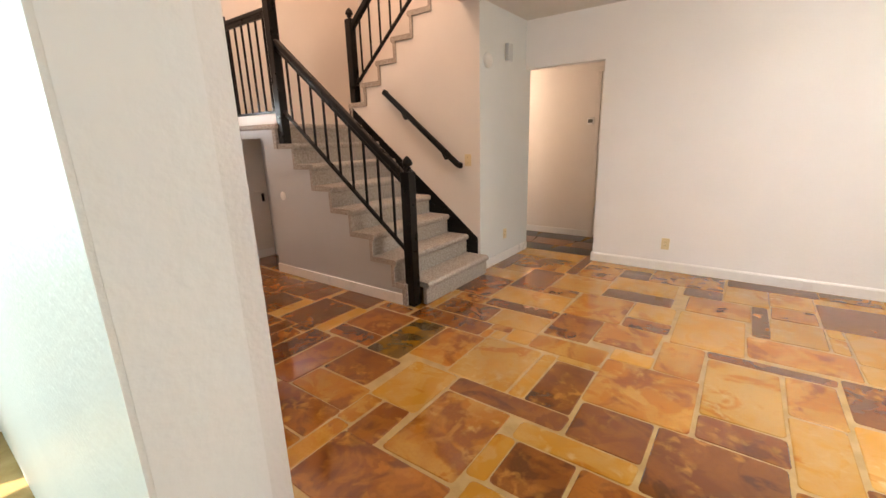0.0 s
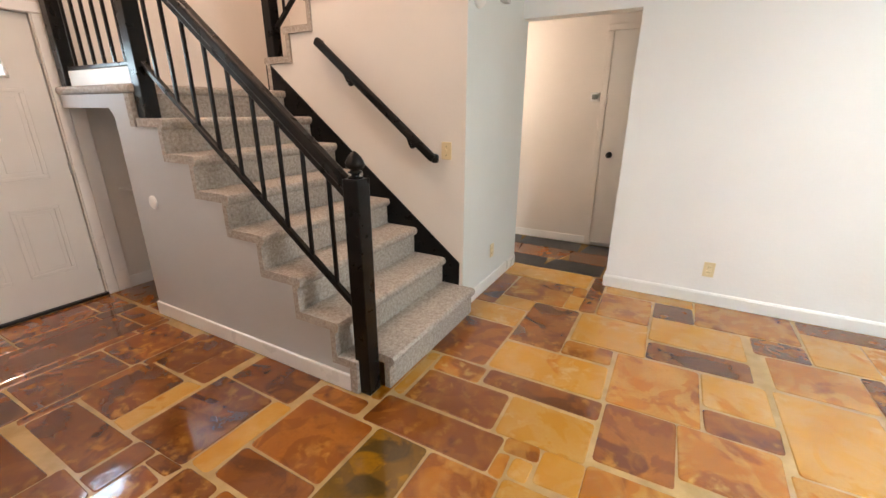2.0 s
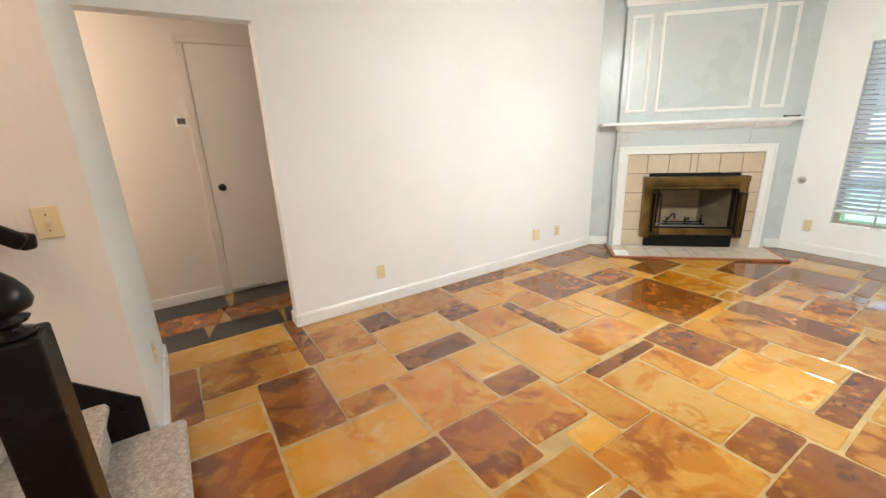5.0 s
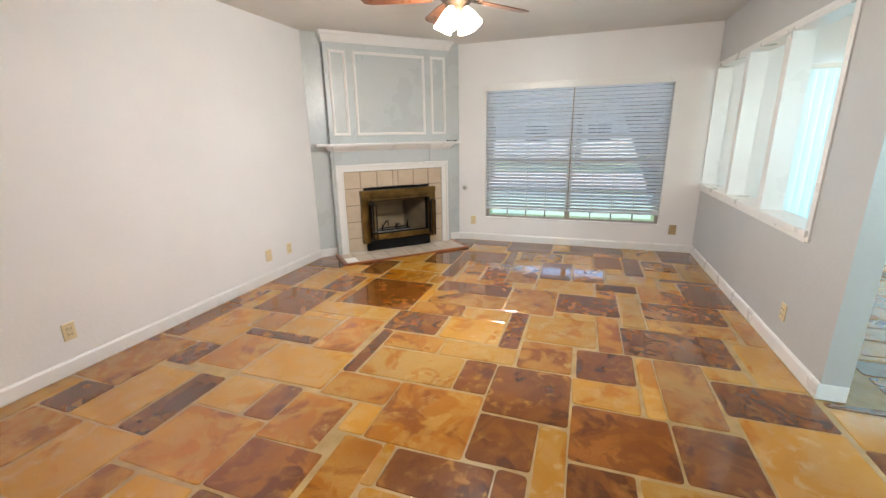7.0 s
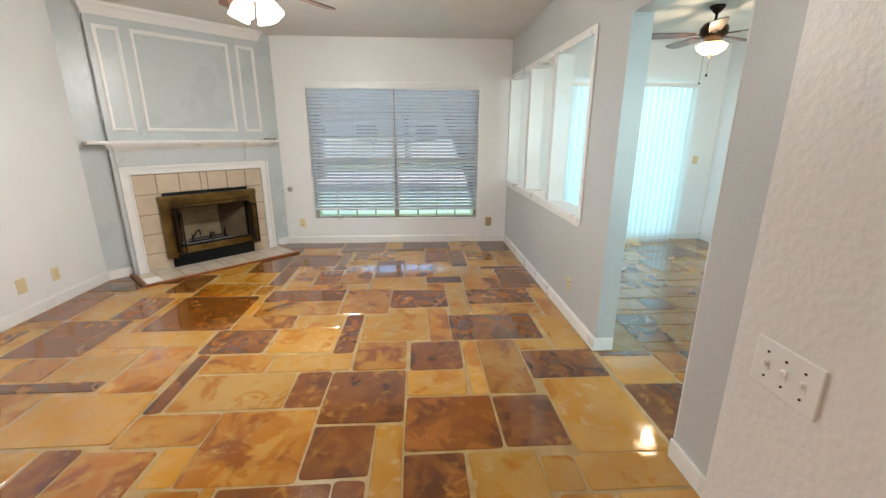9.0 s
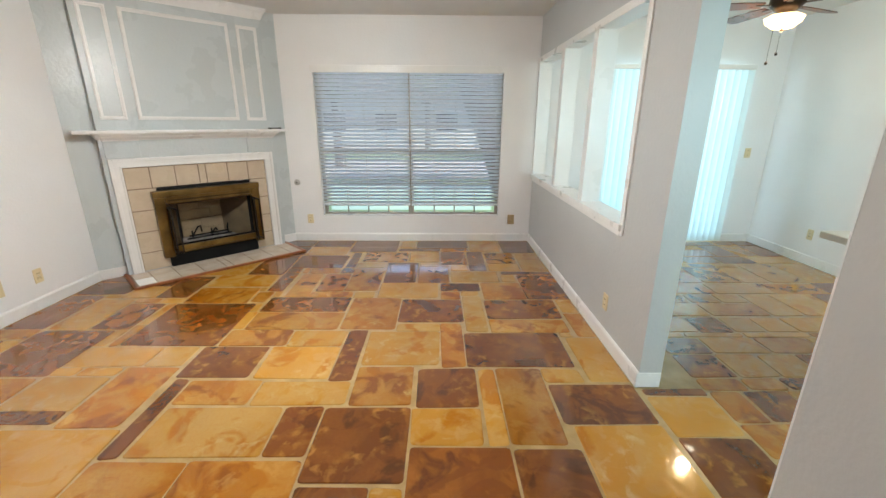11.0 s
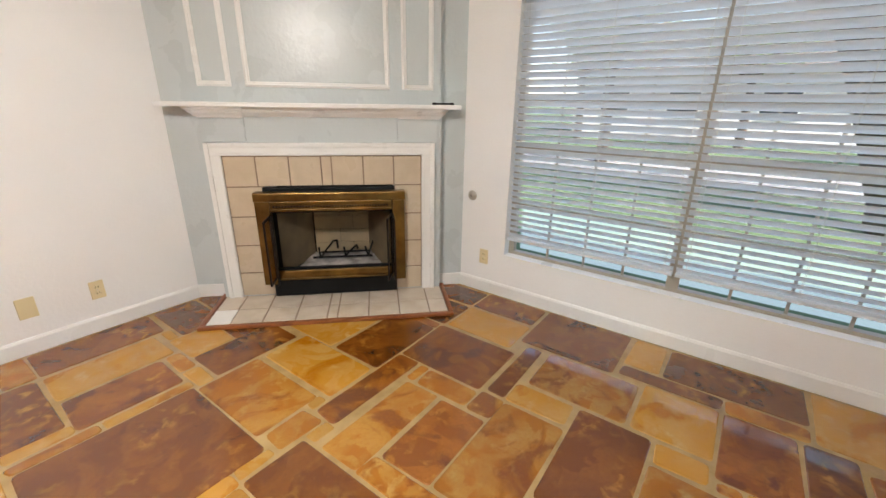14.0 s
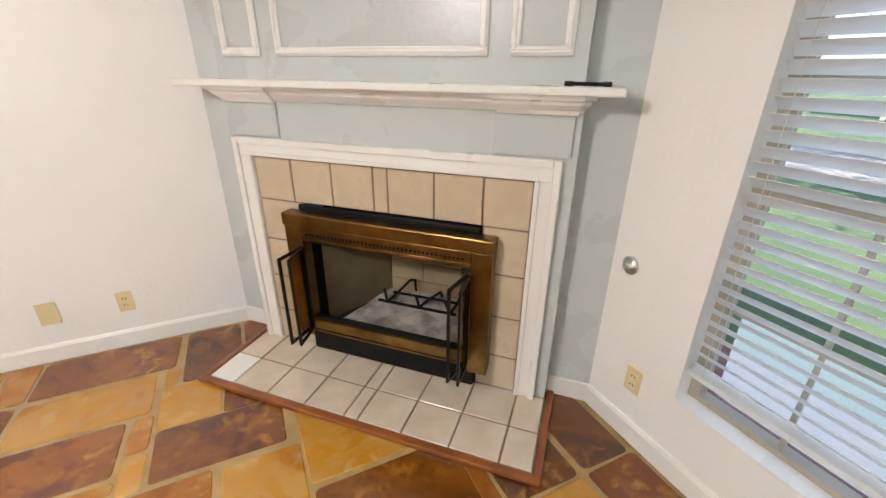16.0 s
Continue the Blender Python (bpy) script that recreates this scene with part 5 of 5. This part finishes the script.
lay(AMBER, -0.69, 1.72, -0.28, 2.28)
lay(GOLD, -1.05, 1.99, -0.70, 2.43)
lay(DARK, -0.70, 2.28, -0.02, 2.43)
lay(OLIVE, -1.46, 2.36, -1.16, 2.95)
lay(GOLD, -0.82, 2.43, -0.40, 2.98)
lay(AMBER, -1.16, 2.47, -0.82, 2.95)
lay(AMBER, -0.53, 2.99, -0.03, 3.22)
lay(RUST, -1.48, 3.19, -0.97, 3.48)
lay(GOLD, -0.96, 3.19, -0.53, 3.49)
lay(RUST, -0.52, 3.24, -0.19, 3.68)
lay(AMBER, -1.48, 3.48, -1.17, 3.65)
lay(DARK, -1.17, 3.50, -0.53, 3.66)
lay(GOLD, -1.20, 3.67, -0.54, 4.01)
lay(AMBER, -0.53, 3.68, -0.08, 4.21)
lay(DARK, -1.20, 4.02, -0.85, 4.66)
lay(AMBER, -0.85, 4.02, -0.54, 4.21)
lay(GOLD, -0.84, 4.21, -0.37, 4.66)
lay(AMBER, -1.48, 4.67, -0.98, 5.12)
lay(AMBER, -0.75, 4.67, -0.37, 5.12)
lay(RUST, -0.87, 4.67, -0.75, 5.43)
lay(GOLD, -0.74, 5.13, -0.09, 5.28)
lay(GOLD, 0.07, 0.79, 0.72, 1.27)
lay(DARK, 0.13, 1.27, 0.56, 1.62)
lay(GOLD, -0.23, 1.47, 0.12, 1.81)
lay(RUST, 0.13, 1.62, 0.57, 2.12)
lay(GOLD, -0.28, 1.81, -0.17, 2.12)
lay(DARK, -0.17, 1.82, 0.12, 2.12)
lay(DARK, 0.35, 2.12, 0.86, 2.60)
lay(GOLD, -0.22, 2.12, 0.34, 2.27)
lay(RUST, -0.01, 2.27, 0.35, 2.60)
lay(DARK, -0.29, 2.43, -0.03, 2.93)
lay(AMBER, -0.03, 2.60, 0.49, 3.13)
lay(AMBER, 0.23, 3.13, 0.49, 3.58)
lay(AMBER, -0.19, 3.31, 0.22, 3.68)
lay(DARK, 0.49, 3.48, 1.13, 3.58)
lay(GOLD, 0.26, 3.58, 0.70, 4.22)
lay(RUST, -0.08, 3.68, 0.25, 3.88)
lay(GOLD, -0.08, 3.88, 0.24, 4.22)
lay(DARK, -0.37, 4.23, 0.20, 4.46)
lay(AMBER, 0.28, 4.23, 0.73, 4.62)
lay(GOLD, -0.37, 4.47, 0.19, 4.84)
lay(DARK, 0.23, 4.62, 0.53, 4.85)
lay(DARK, -0.37, 4.84, -0.09, 5.12)
lay(AMBER, -0.09, 4.85, 0.52, 5.28)
lay(DARK, 0.72, 0.80, 1.07, 1.32)
lay(DARK, 1.24, 1.08, 1.70, 1.79)
lay(AMBER, 0.57, 1.32, 1.24, 1.62)
lay(GOLD, 0.57, 1.62, 1.23, 1.73)
lay(GOLD, 0.57, 1.74, 0.85, 2.12)
lay(DARK, 0.85, 1.74, 1.24, 2.11)
lay(AMBER, 1.24, 1.79, 1.85, 1.96)
lay(GOLD, 1.27, 1.96, 1.72, 2.49)
lay(AMBER, 0.87, 2.12, 1.26, 2.49)
lay(DARK, 1.10, 2.50, 1.74, 2.65)
lay(GOLD, 0.87, 2.50, 1.10, 3.04)
lay(RUST, 0.50, 2.60, 0.87, 2.82)
lay(GOLD, 1.12, 2.65, 1.51, 3.13)
lay(GOLD, 0.50, 2.82, 0.87, 3.47)
lay(AMBER, 0.88, 3.04, 1.12, 3.48)
lay(DARK, 1.13, 3.14, 1.51, 3.61)
lay(AMBER, 0.70, 3.62, 1.26, 3.97)
lay(DARK, 0.73, 3.98, 0.84, 4.62)
lay(DARK, 1.15, 4.39, 1.74, 4.94)
lay(AMBER, 0.85, 4.41, 1.14, 4.69)
lay(GOLD, 0.53, 4.63, 0.85, 5.07)
lay(DARK, 0.54, 5.07, 1.20, 5.28)
lay(DARK, 2.30, 0.79, 2.91, 1.18)
lay(RUST, 1.92, 0.96, 2.29, 1.58)
lay(AMBER, 1.70, 0.97, 1.92, 1.58)
lay(AMBER, 2.30, 1.18, 2.70, 1.57)
lay(DARK, 2.48, 1.57, 2.68, 1.96)
lay(GOLD, 1.71, 1.59, 2.38, 1.77)
lay(AMBER, 2.30, 1.77, 2.47, 1.96)
lay(DARK, 1.86, 1.77, 2.30, 2.30)
lay(GOLD, 1.72, 1.96, 1.85, 2.30)
lay(GOLD, 2.34, 1.97, 2.69, 2.53)
lay(AMBER, 1.75, 2.30, 2.34, 2.73)
lay(AMBER, 2.49, 2.54, 3.12, 2.86)
lay(DARK, 2.05, 2.74, 2.35, 3.47)
lay(AMBER, 1.75, 2.74, 2.05, 3.46)
lay(RUST, 2.48, 2.86, 2.94, 3.13)
lay(AMBER, 1.51, 3.05, 1.75, 3.53)
lay(AMBER, 2.36, 3.14, 2.95, 3.37)
lay(RUST, 2.48, 3.41, 3.11, 3.57)
lay(DARK, 1.51, 3.54, 2.22, 4.23)
lay(AMBER, 2.22, 3.64, 2.57, 4.20)
lay(RUST, 1.75, 4.31, 2.22, 4.62)
lay(GOLD, 1.75, 4.63, 2.30, 4.93)
lay(RUST, 1.75, 4.95, 2.38, 5.27)
lay(DARK, 2.40, 4.80, 2.70, 5.27)
lay(DARK, 2.33, 4.21, 2.85, 4.50)
lay(GOLD, 2.59, 3.58, 2.90, 4.19)
lay(AMBER, 2.24, 3.48, 2.47, 3.63)
lay(AMBER, 3.26, 1.09, 3.64, 1.44)
lay(DARK, 3.02, 1.45, 3.70, 1.65)
lay(RUST, 3.22, 1.65, 3.70, 1.95)
lay(GOLD, 3.31, 1.96, 3.70, 2.31)
lay(GOLD, 3.15, 1.96, 3.30, 2.18)
lay(AMBER, 3.31, 2.32, 3.67, 2.84)
lay(DARK, 3.13, 2.87, 3.66, 2.98)
lay(DARK, 3.71, 1.95, 3.82, 2.46)
lay(GOLD, 3.83, 2.26, 4.16, 2.46)
lay(AMBER, 2.69, 1.86, 3.14, 2.19)
lay(DARK, 2.69, 2.19, 3.30, 2.53)
lay(RUST, 3.11, 3.00, 3.54, 3.57)
lay(GOLD, 3.56, 3.06, 3.88, 3.55)
lay(RUST, 3.90, 3.07, 4.16, 3.55)
lay(DARK, 2.91, 3.57, 3.48, 3.94)
lay(DARK, 3.65, 0.80, 4.16, 1.20)
lay(GOLD, 3.71, 1.21, 4.16, 1.59)
lay(RUST, 2.92, 0.80, 3.01, 1.33)
lay(GOLD, 3.02, 0.80, 3.61, 1.08)
lay(GOLD, 3.02, 1.09, 3.25, 1.44)
lay(GOLD, 2.71, 1.36, 3.01, 1.85)
lay(GOLD, 2.71, 1.19, 2.91, 1.35)
lay(DARK, 3.83, 1.60, 4.16, 2.25)
lay(RUST, 3.68, 2.47, 4.17, 3.05)


def fill(x0, x1, y0, y1, tones, sizes):
    """Fills what is still bare on a 2.5 cm grid with stones of mixed sizes."""
    q = 0.025
    nx, ny = int(round((x1 - x0) / q)), int(round((y1 - y0) / q))
    used = np.zeros((nx, ny), bool)
    for a, b, c, d in LAID:
        i0, i1 = max(0, int((a - x0 + 0.012) / q)), min(nx, int((c - x0 + 0.012) / q))
        j0, j1 = max(0, int((b - y0 + 0.012) / q)), min(ny, int((d - y0 + 0.012) / q))
        if i1 > i0 and j1 > j0:
            used[i0:i1, j0:j1] = True
    for j in range(ny):
        for i in range(nx):
            if used[i, j]:
                continue
            w, h = stone_rng.choice(sizes)
            w, h = (w, h) if stone_rng.random() < 0.6 else (h, w)
            w, h = int(w / q), int(h / q)
            a = i
            while a < nx and a - i < w and not used[a, j]:
                a += 1
            b = j
            while b < ny and b - j < h and not used[i:a, b].any():
                b += 1
            used[i:a, j:b] = True
            if a - i >= 3 and b - j >= 3:
                r = (x0 + i * q, y0 + j * q, x0 + a * q, y0 + b * q)
                LAID.append(r)
                flagstone(stone_rng.choice(tones), *r)


MIX = (GOLD, GOLD, GOLD, AMBER, AMBER, RUST, DARK)
SIZES = ((0.5, 0.35), (0.6, 0.4), (0.45, 0.45), (0.55, 0.25))
fill(2.6, 4.17, 0.80, 5.275, (GOLD, AMBER, AMBER, RUST, DARK), SIZES)
fill(0.3, 2.6, 4.4, 5.275, (GOLD, AMBER, RUST, RUST), SIZES)
fill(-0.72, 2.6, 0.80, 5.275, (GOLD, GOLD, GOLD, GOLD, AMBER), SIZES)
fill(-1.64, -0.72, 3.10, 5.42, (GOLD, GOLD, AMBER), SIZES)
# brown entry stones; the extra dark ones put the entry's dimness into their tone
fill(-4.32, -1.60, 1.30, 3.08, (RUST, RUST, DARK, DARK), SIZES)
fill(-1.60, -0.72, 1.30, 3.10, (GOLD, AMBER, AMBER, RUST), SIZES)
fill(-4.32, -3.62, 3.10, 3.49, (RUST, DARK), SIZES)
fill(0.05, 1.03, 0.40, 0.78, MIX, SIZES)
fill(-0.6, 4.17, -2.13, 0.40, MIX, ((0.6, 0.42), (0.45, 0.3), (0.5, 0.25)))
# dark slate flags in the hall
slate_rng = random.Random(5)
for a, b, mat in ((5.45, 5.75, SLATE), (5.76, 6.08, RUST), (6.09, 6.40, SLATE)):
    x = -3.3
    while x < 1.0:
        w = slate_rng.uniform(0.35, 0.7)
        s = [slate_rng.uniform(-0.05, 0.05) for _ in range(4)]
        poly = [(x + 0.008 + s[0], a), (x + w + s[1], a), (x + w + s[2], b), (x + 0.008 + s[3], b)]
        ob = part("slate_flag", prism(poly, -0.008, -0.001), mat, floor_ob)
        x += w + 0.012
